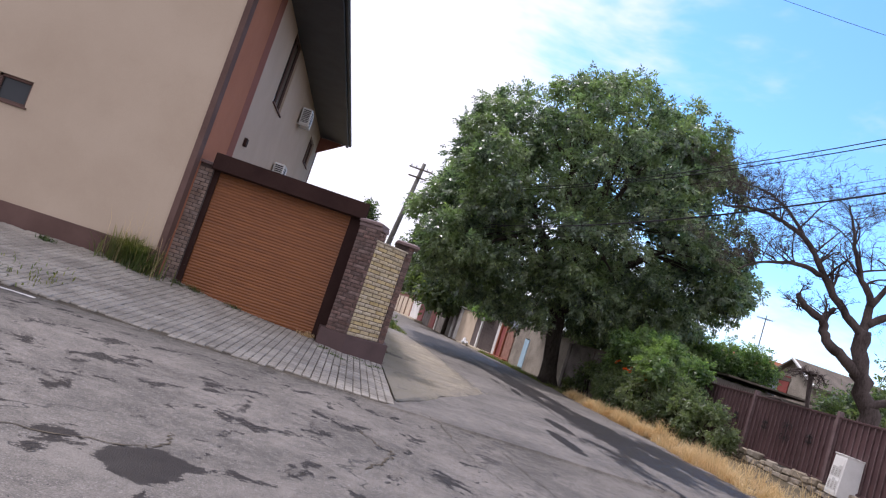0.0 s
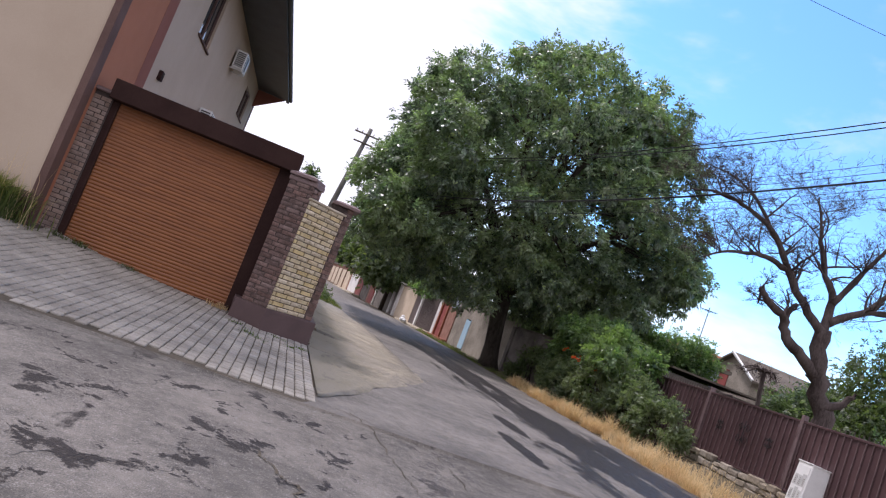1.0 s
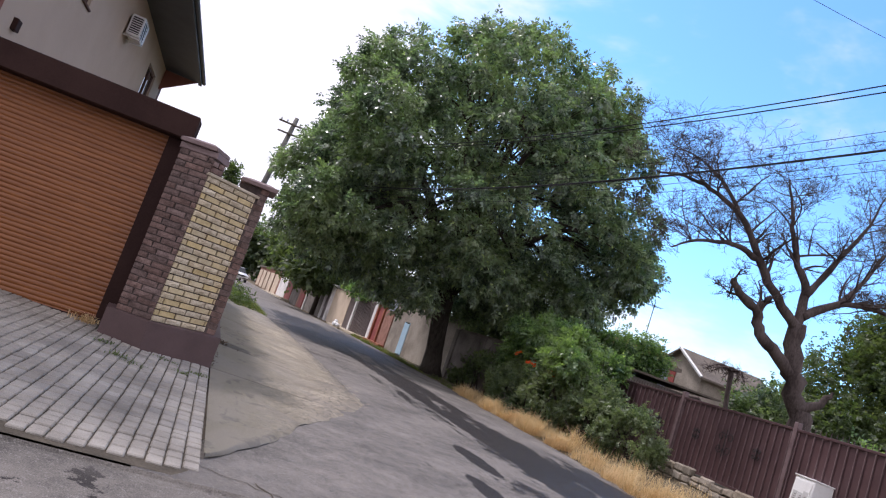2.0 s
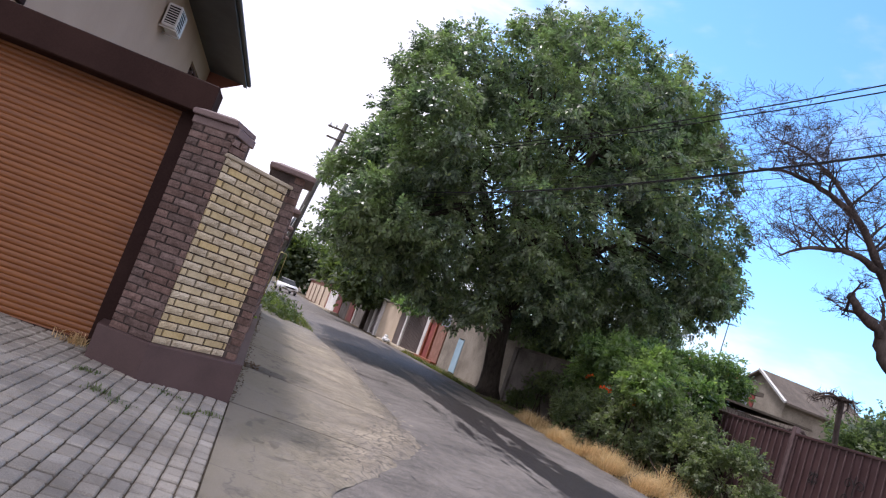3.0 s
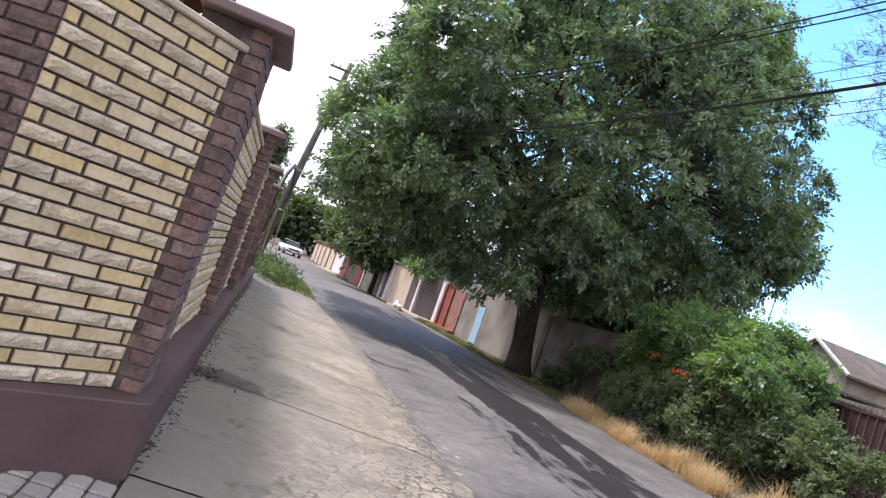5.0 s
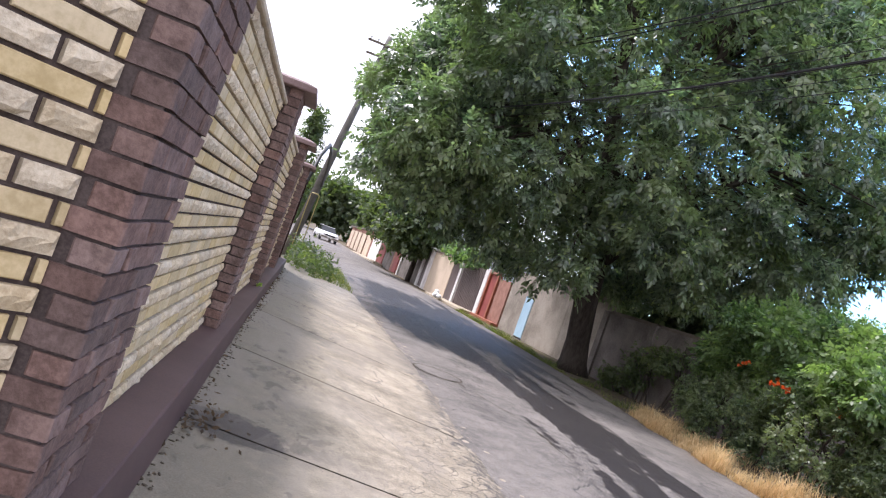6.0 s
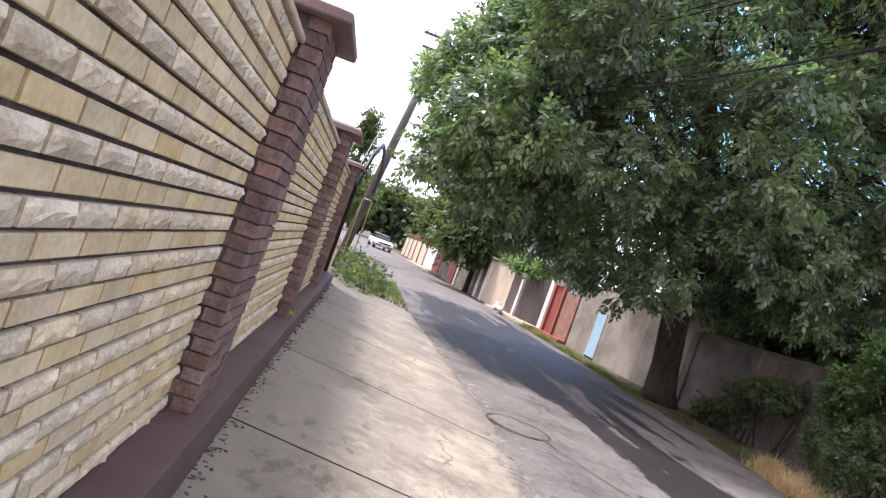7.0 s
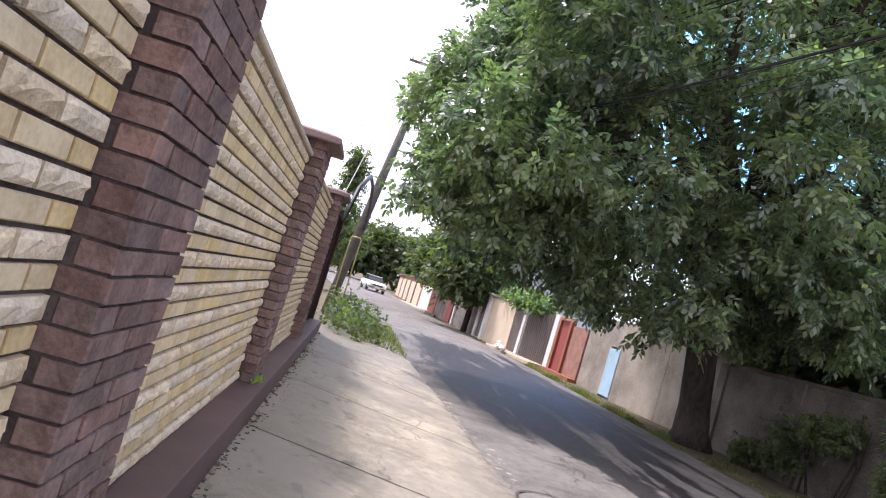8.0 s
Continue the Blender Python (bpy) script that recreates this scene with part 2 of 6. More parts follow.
def concrete_material():
    m, nt, p = nodes("concrete", 0.5, 0.4)
    v = world_place(nt)
    grain, broad = noise_tex(nt, v, 90, 4, 0.7), noise_tex(nt, v, 1.3, 6, 0.65, 0.3)
    mid = noise_tex(nt, v, 9, 4, 0.6)
    k = op(nt, "ADD", op(nt, "MULTIPLY", grain, 0.42), op(nt, "ADD", op(nt, "MULTIPLY", broad, 0.38), op(nt, "MULTIPLY", mid, 0.2)))
    col = blend(nt, rng(nt, k, 0.36, 0.64), (0.135, 0.114, 0.082), (0.47, 0.405, 0.305))
    sx = nt.nodes.new("ShaderNodeSeparateXYZ")
    nt.links.new(v, sx.inputs[0])
    # moss near the plinth, broadened into a band that paints the fence's shadow
    moss = op(nt, "MULTIPLY", rng(nt, op(nt, "ADD", sx.outputs[0], op(nt, "MULTIPLY", mid, 0.8)), 0.9, 2.2, 1, 0), rng(nt, broad, 0.2, 0.55, 0.35, 1.0))
    col = blend(nt, op(nt, "MULTIPLY", moss, 0.78), col, (0.125, 0.113, 0.080))
    damp = rng(nt, noise_tex(nt, world_place(nt, (2.4, 1.6, 1)), 1.5, 7, 0.62, 0.3), 0.575, 0.62)
    damp = op(nt, "MULTIPLY", damp, rng(nt, sx.outputs[0], 0.9, 1.6, 1, 0))
    col = blend(nt, op(nt, "MULTIPLY", damp, 0.6), col, (0.06, 0.052, 0.04))
    # the broken surface where the slab meets the road
    vor = nt.nodes.new("ShaderNodeTexVoronoi")
    vor.feature = "DISTANCE_TO_EDGE"
    vor.inputs["Scale"].default_value = 8.0
    wv = nt.nodes.new("ShaderNodeVectorMath")
    wv.operation = "ADD"
    nn = nt.nodes.new("ShaderNodeTexNoise")
    nn.inputs["Scale"].default_value = 5.0
    nt.links.new(v, nn.inputs["Vector"])
    sc = nt.nodes.new("ShaderNodeVectorMath")
    sc.operation = "SCALE"
    sc.inputs["Scale"].default_value = 0.25
    nt.links.new(nn.outputs["Color"], sc.inputs[0])
    nt.links.new(v, wv.inputs[0])
    nt.links.new(sc.outputs[0], wv.inputs[1])
    nt.links.new(wv.outputs[0], vor.inputs["Vector"])
    # x - 0.35 * (y - 13) grows towards the worn edge
    edge = op(nt, "SUBTRACT", sx.outputs[0], op(nt, "MULTIPLY", op(nt, "MAXIMUM", op(nt, "SUBTRACT", sx.outputs[1], 13.6), 0), 0.24))
    worn = rng(nt, op(nt, "ADD", edge, op(nt, "MULTIPLY", broad, 1.1)), 1.0, 1.6)
    crumble = rng(nt, op(nt, "ADD", edge, op(nt, "MULTIPLY", broad, 1.1)), 1.6, 2.6, 0.0, 0.11)
    crumble = op(nt, "MULTIPLY", crumble, rng(nt, mid, 0.3, 0.65))
    joint = op(nt, "MULTIPLY", rng(nt, op(nt, "SUBTRACT", vor.outputs["Distance"], crumble), 0.002, 0.038, 1, 0), worn)
    col = blend(nt, op(nt, "MULTIPLY", joint, op(nt, "ADD", 0.25, mid)), col, (0.075, 0.066, 0.058))
    # a dark heap of dried mud against the plinth
    mx = op(nt, "DIVIDE", op(nt, "SUBTRACT", sx.outputs[0], 0.5), 0.42)
    my = op(nt, "DIVIDE", op(nt, "SUBTRACT", sx.outputs[1], 17.15), 0.30)
    mud = op(nt, "ADD", op(nt, "MULTIPLY", mx, mx), op(nt, "MULTIPLY", my, my))
    mud = rng(nt, op(nt, "ADD", mud, op(nt, "MULTIPLY", noise_tex(nt, v, 8, 7, 0.7), 1.6)), 1.35, 1.7, 1, 0)
    col = blend(nt, op(nt, "MULTIPLY", mud, 0.9), col, (0.05, 0.042, 0.036))
    # black grime in the crumbled margin beside the road, and broad water stains
    rim = op(nt, "MULTIPLY", rng(nt, op(nt, "ADD", sx.outputs[0], op(nt, "MULTIPLY", noise_tex(nt, v, 4.5, 7, 0.7), 0.9)), 2.78, 2.98), rng(nt, sx.outputs[1], 15.5, 17.0))
    col = blend(nt, op(nt, "MULTIPLY", rim, rng(nt, noise_tex(nt, v, 14, 5, 0.7), 0.4, 0.6)), col, (0.085, 0.078, 0.072))
    stain = rng(nt, noise_tex(nt, world_place(nt, (1.2, 0.5, 1)), 1.1, 7, 0.65, 0.8), 0.46, 0.56)
    col = blend(nt, op(nt, "MULTIPLY", stain, 0.4), col, (0.21, 0.185, 0.155))
    hair = nt.nodes.new("ShaderNodeTexVoronoi")
    hair.feature = "DISTANCE_TO_EDGE"
    hair.inputs["Scale"].default_value = 0.55
    nt.links.new(wv.outputs[0], hair.inputs["Vector"])
    split = op(nt, "MULTIPLY", rng(nt, hair.outputs["Distance"], 0.001, 0.006, 1, 0), rng(nt, broad, 0.46, 0.54))
    col = blend(nt, op(nt, "MULTIPLY", split, 0.7), col, (0.09, 0.08, 0.07))
    nt.links.new(col, p.inputs["Base Color"])
    nt.links.new(op(nt, "ADD", rng(nt, worn, 0, 1, 0.52, 0.40), op(nt, "MULTIPLY", mid, 0.14)), p.inputs["Roughness"])
    bump(nt, p, op(nt, "SUBTRACT", op(nt, "MULTIPLY", grain, 0.35), joint), 0.6, 0.012)
    return m


def shutter_material():
    m, nt, p = nodes("shutter_wood_look", 0.42, 0.5)
    v = world_place(nt, (0.6, 0.6, 9))
    k = noise_tex(nt, v, 3.0, 6, 0.65, 0.8)
    g = noise_tex(nt, world_place(nt, (0.5, 0.5, 40)), 4.0, 3)
    col = blend(nt, rng(nt, op(nt, "ADD", op(nt, "MULTIPLY", k, 0.7), op(nt, "MULTIPLY", g, 0.3)), 0.35, 0.65), (0.165, 0.052, 0.012), (0.245, 0.085, 0.020))
    nt.links.new(col, p.inputs["Base Color"])
    bump(nt, p, g, 0.15, 0.002)
    return m


def glass_material():
    m, nt, p = nodes("window_glass", 0.05, 0.25)
    v = noise_tex(nt, world_place(nt), 0.8, 2)
    nt.links.new(blend(nt, v, (0.02, 0.022, 0.025), (0.05, 0.055, 0.06)), p.inputs["Base Color"])
    return m


M = {
    "asphalt": asphalt_material(),
    "concrete": concrete_material(),
    "shutter": shutter_material(),
    "glass": glass_material(),
    "earth": speckled("earth", (0.07, 0.055, 0.035), (0.17, 0.14, 0.09), 40, 1.2, 0.95, 0.2, 0.8, 0.03),
    "paver": speckled("paver", (0.18, 0.164, 0.142), (0.37, 0.341, 0.298), 130, 1.6, 0.78, 0.4, 0.5, 0.004, 0.11),
    "joint": speckled("joint_soil", (0.05, 0.043, 0.033), (0.12, 0.10, 0.075), 60, 4, 0.95, 0.2),
    "mortar": speckled("dark_mortar", (0.05, 0.038, 0.035), (0.12, 0.095, 0.086), 80, 4, 0.95, 0.2),
    "yellow_brick": speckled("yellow_brick", (0.40, 0.31, 0.16), (0.58, 0.47, 0.28), 45, 5, 0.8, 0.35, 0.25, 0.003, 0.10),
    "cream_brick": speckled("cream_brick", (0.36, 0.29, 0.19), (0.61, 0.52, 0.37), 70, 8, 0.9, 0.3, 0.9, 0.012, 0.09),
    "brown_brick": speckled("brown_brick", (0.092, 0.058, 0.049), (0.205, 0.138, 0.118), 55, 9, 0.82, 0.35, 0.8, 0.010, 0.22),
    "grey_brick": speckled("grey_brick", (0.17, 0.12, 0.095), (0.31, 0.24, 0.20), 55, 6, 0.85, 0.35, 0.5, 0.006, 0.14),
    "plinth": speckled("plinth_paint", (0.058, 0.033, 0.031), (0.100, 0.061, 0.057), 120, 1.5, 0.6, 0.45, 0.2, 0.002),
    "cap": speckled("cap_paint", (0.14, 0.092, 0.085), (0.22, 0.155, 0.145), 90, 3, 0.6, 0.4, 0.25, 0.003),
    "coping": speckled("cement_coping", (0.32, 0.27, 0.19), (0.5, 0.43, 0.33), 80, 4, 0.9, 0.3, 0.5, 0.005),
    "dark_metal": speckled("dark_brown_metal", (0.026, 0.012, 0.010), (0.042, 0.021, 0.017), 60, 2, 0.7, 0.12, 0.1, 0.002),
    "stucco": speckled("beige_stucco", (0.44, 0.345, 0.255), (0.52, 0.42, 0.32), 150, 0.5, 0.92, 0.25, 0.6, 0.004),
    "grey_stucco": speckled("grey_stucco", (0.46, 0.36, 0.275), (0.54, 0.435, 0.34), 150, 0.6, 0.92, 0.25, 0.5, 0.004),
    "orange_stucco": speckled("terracotta_stucco", (0.34, 0.135, 0.075), (0.42, 0.18, 0.105), 150, 0.8, 0.92, 0.25, 0.5, 0.004),
    "rust_stucco": speckled("rust_stucco", (0.22, 0.085, 0.06), (0.28, 0.115, 0.085), 150, 0.8, 0.92, 0.25, 0.5, 0.004),
    "brown_trim": speckled("brown_trim", (0.095, 0.055, 0.045), (0.15, 0.09, 0.075), 100, 1.5, 0.85, 0.3, 0.3, 0.003),
    "roof_metal": speckled("dark_roof_metal", (0.022, 0.025, 0.03), (0.045, 0.05, 0.058), 30, 2, 0.5, 0.5, 0.1, 0.002),
    "white_paint": speckled("white_enamel", (0.68, 0.68, 0.66), (0.8, 0.8, 0.78), 50, 3, 0.4, 0.5, 0.05, 0.001),
    "white_wall": speckled("white_limewash", (0.55, 0.53, 0.5), (0.75, 0.73, 0.7), 60, 1.2, 0.9, 0.25, 0.4, 0.004),
    "black": speckled("black_plastic", (0.012, 0.012, 0.013), (0.025, 0.025, 0.026), 60, 3, 0.5, 0.4),
    "bark": speckled("walnut_bark", (0.030, 0.024, 0.019), (0.085, 0.07, 0.058), 22, 3, 0.95, 0.2, 1.0, 0.05, 0, 0, (1, 1, 0.25)),
    "dead_bark": speckled("dead_bark", (0.045, 0.034, 0.031), (0.125, 0.10, 0.092), 25, 3, 0.95, 0.2, 0.9, 0.03, 0, 0, (1, 1, 0.3)),
    "walnut_leaf": leafy("walnut_leaf", (0.034, 0.056, 0.042), (0.178, 0.232, 0.168), (0.35, 0.41, 0.16), 0.31, (1.25, 1.6, 0.9), 0.42, 0.8),
    "vine_leaf": leafy("vine_leaf", (0.055, 0.102, 0.050), (0.150, 0.230, 0.105), (0.31, 0.39, 0.15), 0.38, (1.35, 1.6, 0.7)),
    "bush_leaf": leafy("bush_leaf", (0.058, 0.090, 0.060), (0.155, 0.198, 0.122), (0.27, 0.30, 0.15), 0.4, (1.3, 1.55, 0.75)),
    "far_leaf": leafy("far_leaf", (0.045, 0.072, 0.042), (0.095, 0.130, 0.072), (0.16, 0.19, 0.08)),
    "dry_leaf": leafy("dry_leaf", (0.05, 0.036, 0.026), (0.12, 0.085, 0.055), (0.2, 0.15, 0.08), 0.8, (1.1, 1.0, 0.8)),
    "dry_grass": leafy("dry_grass", (0.50, 0.385, 0.20), (0.80, 0.66, 0.41), (0.56, 0.45, 0.24), 0.8, (1.15, 1.0, 0.8)),
    "green_grass": leafy("green_grass", (0.055, 0.082, 0.030), (0.125, 0.160, 0.058), (0.30, 0.26, 0.12), 0.6),
    "flower": leafy("orange_flower", (0.55, 0.07, 0.02), (0.65, 0.12, 0.03), (0.7, 0.2, 0.05), 0.6),
    "gate_paint": speckled("maroon_gate_paint", (0.050, 0.024, 0.026), (0.085, 0.045, 0.046), 60, 1.5, 0.45, 0.5, 0.15, 0.002),
    "gate_rib": speckled("worn_gate_rib", (0.09, 0.055, 0.056), (0.17, 0.12, 0.12), 60, 4, 0.5, 0.45, 0.15, 0.002),
    "rubble": speckled("rubble_stone", (0.20, 0.17, 0.13), (0.38, 0.33, 0.26), 30, 4, 0.95, 0.2, 0.9, 0.02, 0.2),
    "old_plaster": speckled("old_plaster", (0.095, 0.083, 0.073), (0.25, 0.222, 0.195), 30, 1.0, 0.95, 0.2, 0.6, 0.01),
    "pale_plaster": speckled("peeling_pale_plaster", (0.185, 0.160, 0.128), (0.41, 0.362, 0.300), 26, 0.9, 0.95, 0.2, 0.7, 0.012),
    "beige_paint": speckled("beige_paint", (0.50, 0.40, 0.29), (0.6, 0.49, 0.37), 60, 1.0, 0.85, 0.3, 0.2, 0.003),
    "dark_slat": speckled("dark_sheet", (0.07, 0.05, 0.045), (0.12, 0.09, 0.08), 60, 1.0, 0.6, 0.4, 0.2, 0.003),
    "orange_paint": speckled("orange_gate_paint", (0.24, 0.075, 0.04), (0.34, 0.12, 0.066), 60, 1.2, 0.6, 0.4, 0.2, 0.003),
    "red_paint": speckled("red_gate_paint", (0.20, 0.040, 0.033), (0.29, 0.066, 0.053), 60, 1.2, 0.6, 0.4, 0.2, 0.003),
    "blue_paint": speckled("pale_blue_paint", (0.30, 0.45, 0.55), (0.42, 0.58, 0.68), 60, 1.2, 0.7, 0.35, 0.2, 0.003),
    "blue_wall": speckled("grey_blue_wall", (0.42, 0.46, 0.52), (0.52, 0.56, 0.62), 60, 1.0, 0.85, 0.3, 0.2, 0.003),
    "slate": speckled("grey_slate", (0.10, 0.083, 0.066), (0.19, 0.16, 0.13), 20, 1.5, 0.9, 0.3, 0.5, 0.02),
    "old_brick": speckled("old_red_brick", (0.22, 0.11, 0.08), (0.36, 0.2, 0.15), 40, 3, 0.9, 0.25, 0.5, 0.01),
    "yellow_pipe": speckled("yellow_pipe", (0.50, 0.42, 0.16), (0.62, 0.54, 0.25), 60, 3, 0.5, 0.4),
    "pole_concrete": speckled("pole_concrete", (0.12, 0.115, 0.105), (0.22, 0.21, 0.19), 50, 3, 0.9, 0.25, 0.4, 0.005),
    "wire": speckled("wire_rubber", (0.012, 0.012, 0.014), (0.03, 0.03, 0.032), 40, 3, 0.6, 0.3),
    "paper": speckled("faded_paper", (0.42, 0.42, 0.41), (0.6, 0.6, 0.58), 60, 8, 0.9, 0.25),
    "moss": leafy("moss", (0.10, 0.20, 0.03), (0.2, 0.34, 0.06), (0.3, 0.4, 0.1), 0.8),
}


# ---- builders ----
def link(name, bm, material, parent=None, label="", smooth=False):
    me = bpy.data.meshes.new(name)
    bm.to_mesh(me)
    bm.free()
    me.materials.append(material)
    if smooth:
        me.polygons.foreach_set("use_smooth", [True] * len(me.polygons))
    ob = new(name, me)
    if parent:
        ob.parent = parent
    if label:
        ob["label"] = label
    return ob


def part(name, bm, material, parent, label="", smooth=False):
    return link(name, bm, material, parent, label, smooth)


def thing(name, label, category, group="", kind="", at=None):
    ob = new(name)
    ob.empty_display_size = 0.1
    if at:
        ob.location = at
    return tagged(ob, label, category, group, kind)


def block(x0, x1, y0, y1, z0, z1, bevel=0.0, bm=None, m=None, seg=1):
    own = bmesh.new()
    bmesh.ops.create_cube(own, size=1, matrix=Matrix.LocRotScale(((x0 + x1) / 2, (y0 + y1) / 2, (z0 + z1) / 2), None, (abs(x1 - x0), abs(y1 - y0), abs(z1 - z0))))
    if bevel:
        bmesh.ops.bevel(own, geom=list(own.edges), offset=bevel, segments=seg, affect="EDGES")
    if m is not None:
        own.transform(m)
    if bm is None:
        return own
    tmp = bpy.data.meshes.new("tmp")
    own.to_mesh(tmp)
    own.free()
    bm.from_mesh(tmp)
    bpy.data.meshes.remove(tmp)
    return bm


def tube(points, radii, sides=8, bm=None, cap=True):
    """A tapered tube through the points."""
    bm = bm or bmesh.new()
    rings = []
    pts = [Vector(p) for p in points]
    for i, p in enumerate(pts):
        d = (pts[min(i + 1, len(pts) - 1)] - pts[max(i - 1, 0)]).normalized()
        side = d.cross(Vector((0.31, 0.17, 0.93)) if abs(d.z) < 0.9 else Vector((1, 0.2, 0))).normalized()
        up = d.cross(side)
        r = radii[i] if hasattr(radii, "__len__") else radii
        rings.append([bm.verts.new(p + (side * math.cos(2 * math.pi * k / sides) + up * math.sin(2 * math.pi * k / sides)) * r) for k in range(sides)])
    for a, b in zip(rings, rings[1:]):
        for k in range(sides):
            bm.faces.new((a[k], a[(k + 1) % sides], b[(k + 1) % sides], b[k]))
    if cap:
        bm.faces.new(rings[0][::-1])
        bm.faces.new(rings[-1])
    return bm


def quads(name, verts, material, parent=None, label=""):
    """One mesh of loose four-cornered blades, from an array of n x 4 x 3."""
    n = len(verts)
    me = bpy.data.meshes.new(name)
    me.vertices.add(n * 4)
    me.vertices.foreach_set("co", np.ascontiguousarray(verts, dtype=np.float32).ravel())
    me.loops.add(n * 4)
    me.loops.foreach_set("vertex_index", np.arange(n * 4, dtype=np.int32))
    me.polygons.add(n)
    me.polygons.foreach_set("loop_start", np.arange(0, n * 4, 4, dtype=np.int32))
    me.polygons.foreach_set("loop_total", np.full(n, 4, dtype=np.int32))
    me.update(calc_edges=True)
    me.materials.append(material)
    ob = new(name, me)
    if parent:
        ob.parent = parent
    if label:
        ob["label"] = label
    return ob


def unit(v):
    return v / np.maximum(np.linalg.norm(v, axis=-1, keepdims=True), 1e-6)


def leaves(centres, outward, rs, per=10, leaflets=5, length=0.12, width=0.055, spread=0.35, stalk=0.26, droop=0.35):
    """Compound leaves round each centre: a stalk with pairs of leaflets, each one a kite."""
    n = len(centres) * per
    c = np.repeat(centres, per, 0) + rs.normal(0, spread * 0.5, (n, 3))
    d = unit(np.repeat(outward, per, 0) * 0.7 + rs.normal(0, 0.6, (n, 3)) - np.array([0, 0, droop]))
    side = unit(np.cross(d, unit(rs.normal(0, 0.5, (n, 3)) + np.array([0, 0, 1.0]))))
    up = np.cross(side, d)
    out = []
    for k in range(leaflets):
        if k == leaflets - 1:
            base, way = c + d * stalk, d
        else:
            s = 1 if k % 2 else -1
            base = c + d * stalk * (0.35 + 0.6 * (k // 2) / max(1, leaflets // 2))
            way = unit(d * 0.55 + side * s * 0.9 + up * 0.05)
        way = unit(way + rs.normal(0, 0.18, (n, 3)) - np.array([0, 0, 0.18]))
        wd = unit(np.cross(way, up + rs.normal(0, 0.25, (n, 3))))
        L = length * rs.uniform(0.7, 1.2, (n, 1))
        W = width * rs.uniform(0.75, 1.15, (n, 1))
        sag = up * L * 0.12
        out.append(np.stack([base, base + way * L * 0.45 + wd * W - sag * 0.2, base + way * L - sag, base + way * L * 0.45 - wd * W - sag * 0.2], 1))
    return np.concatenate(out)


def blades(xy, z, rs, height, lean=0.3, width=0.006):
    """Grass blades, each in two pieces, bending over."""
    n = len(xy)
    base = np.column_stack([xy, z])
    a = rs.uniform(0, 2 * np.pi, n)
    dirn = np.column_stack([np.cos(a), np.sin(a), np.zeros(n)])
    side = np.column_stack([-np.sin(a), np.cos(a), np.zeros(n)]) * width
    h = (height * rs.uniform(0.45, 1.15, n))[:, None]
    k = (lean * rs.uniform(0.1, 1.3, n))[:, None]
    mid = base + dirn * h * k * 0.35 + np.array([0, 0, 1]) * h * 0.6
    tip = base + dirn * h * k + np.array([0, 0, 1]) * h * 0.95 * (1 - 0.25 * k)
    return np.concatenate([np.stack([base - side, base + side, mid + side * 0.8, mid - side * 0.8], 1), np.stack([mid - side * 0.8, mid + side * 0.8, tip + side * 0.15, tip - side * 0.15], 1)])


def lerp_table(y, table):
    return float(np.interp(y, [t[0] for t in table], [t[1] for t in table]))


# ---- ground ----
ROAD_LEFT = ((9.6, -90), (9.61, -0.2), (10.6, -0.2), (16.0, 2.2), (24, 2.2), (27, 2.0), (31.6, 1.8), (43, 1.2), (68, -1.2), (110, -5.5))
ROAD_RIGHT = ((-60, 7.2), (12, 7.3), (20, 7.6), (27, 7.95), (35, 7.95), (45, 7.7), (55, 7.0), (68, 5.55), (97, 3.4), (140, 0.0))


def road_z(y):
    return -0.05 + 0.011 * max(0.0, y - 52)


def slope_z(x, y):
    """The paved apron that climbs towards the house."""
    t = min(1.0, max(0.0, (-0.6 - x) / 4.4))
    r = 0.07 * min(1.0, max(0.0, (0.3 - x) / 1.1)) + 0.42 * t * t
    return -0.03 + (r + 0.03) * min(1.0, max(0.0, (y - 9.8) / 4.9))


def walk_z(x, y):
    """The concrete walk, higher along the fence."""
    f = min(1.0, max(0.0, (y - 14.5) / 6.0))
    inner = 0.0 + 0.17 * f
    outer = -0.02 - 0.012 * f
    return inner + (outer - inner) * min(1.0, max(0.0, (x - 0.2) / 2.5))


def grid_sheet(name, xs, ys, zf, material, label, category):
    bm = bmesh.new()
    rows = [[bm.verts.new((x, y, zf(x, y))) for x in xs] for y in ys]
    for a, b in zip(rows, rows[1:]):
        for i in range(len(xs) - 1):
            bm.faces.new((a[i], a[i + 1], b[i + 1], b[i]))
    return tagged(link(name, bm, material, smooth=True), label, category, kind="structure")


def ground_z(x, y):
    bank = min(1.0, max(0.0, (x - 8.2) / 2.2))
    near = min(1.0, max(0.0, (27.0 - y) / 4.0))
    return -0.12 + 0.011 * max(0.0, y - 52) + 0.16 * bank * near + 0.05 * bank * noise.noise((x * 0.5, y * 0.5, 0))


grid_sheet("ground", [-900, -120, -40, -12, -4, 0, 2, 4, 6, 7, 7.6, 8.2, 8.8, 9.4, 10, 10.6, 12, 16, 25, 40, 120, 900],
           [-900, -60, -10, 0] + [4 + 1.0 * i for i in range(60)] + [70, 80, 100, 140, 300, 1500], ground_z, M["earth"], "bare brown earth with dry litter beside the street", "ground")


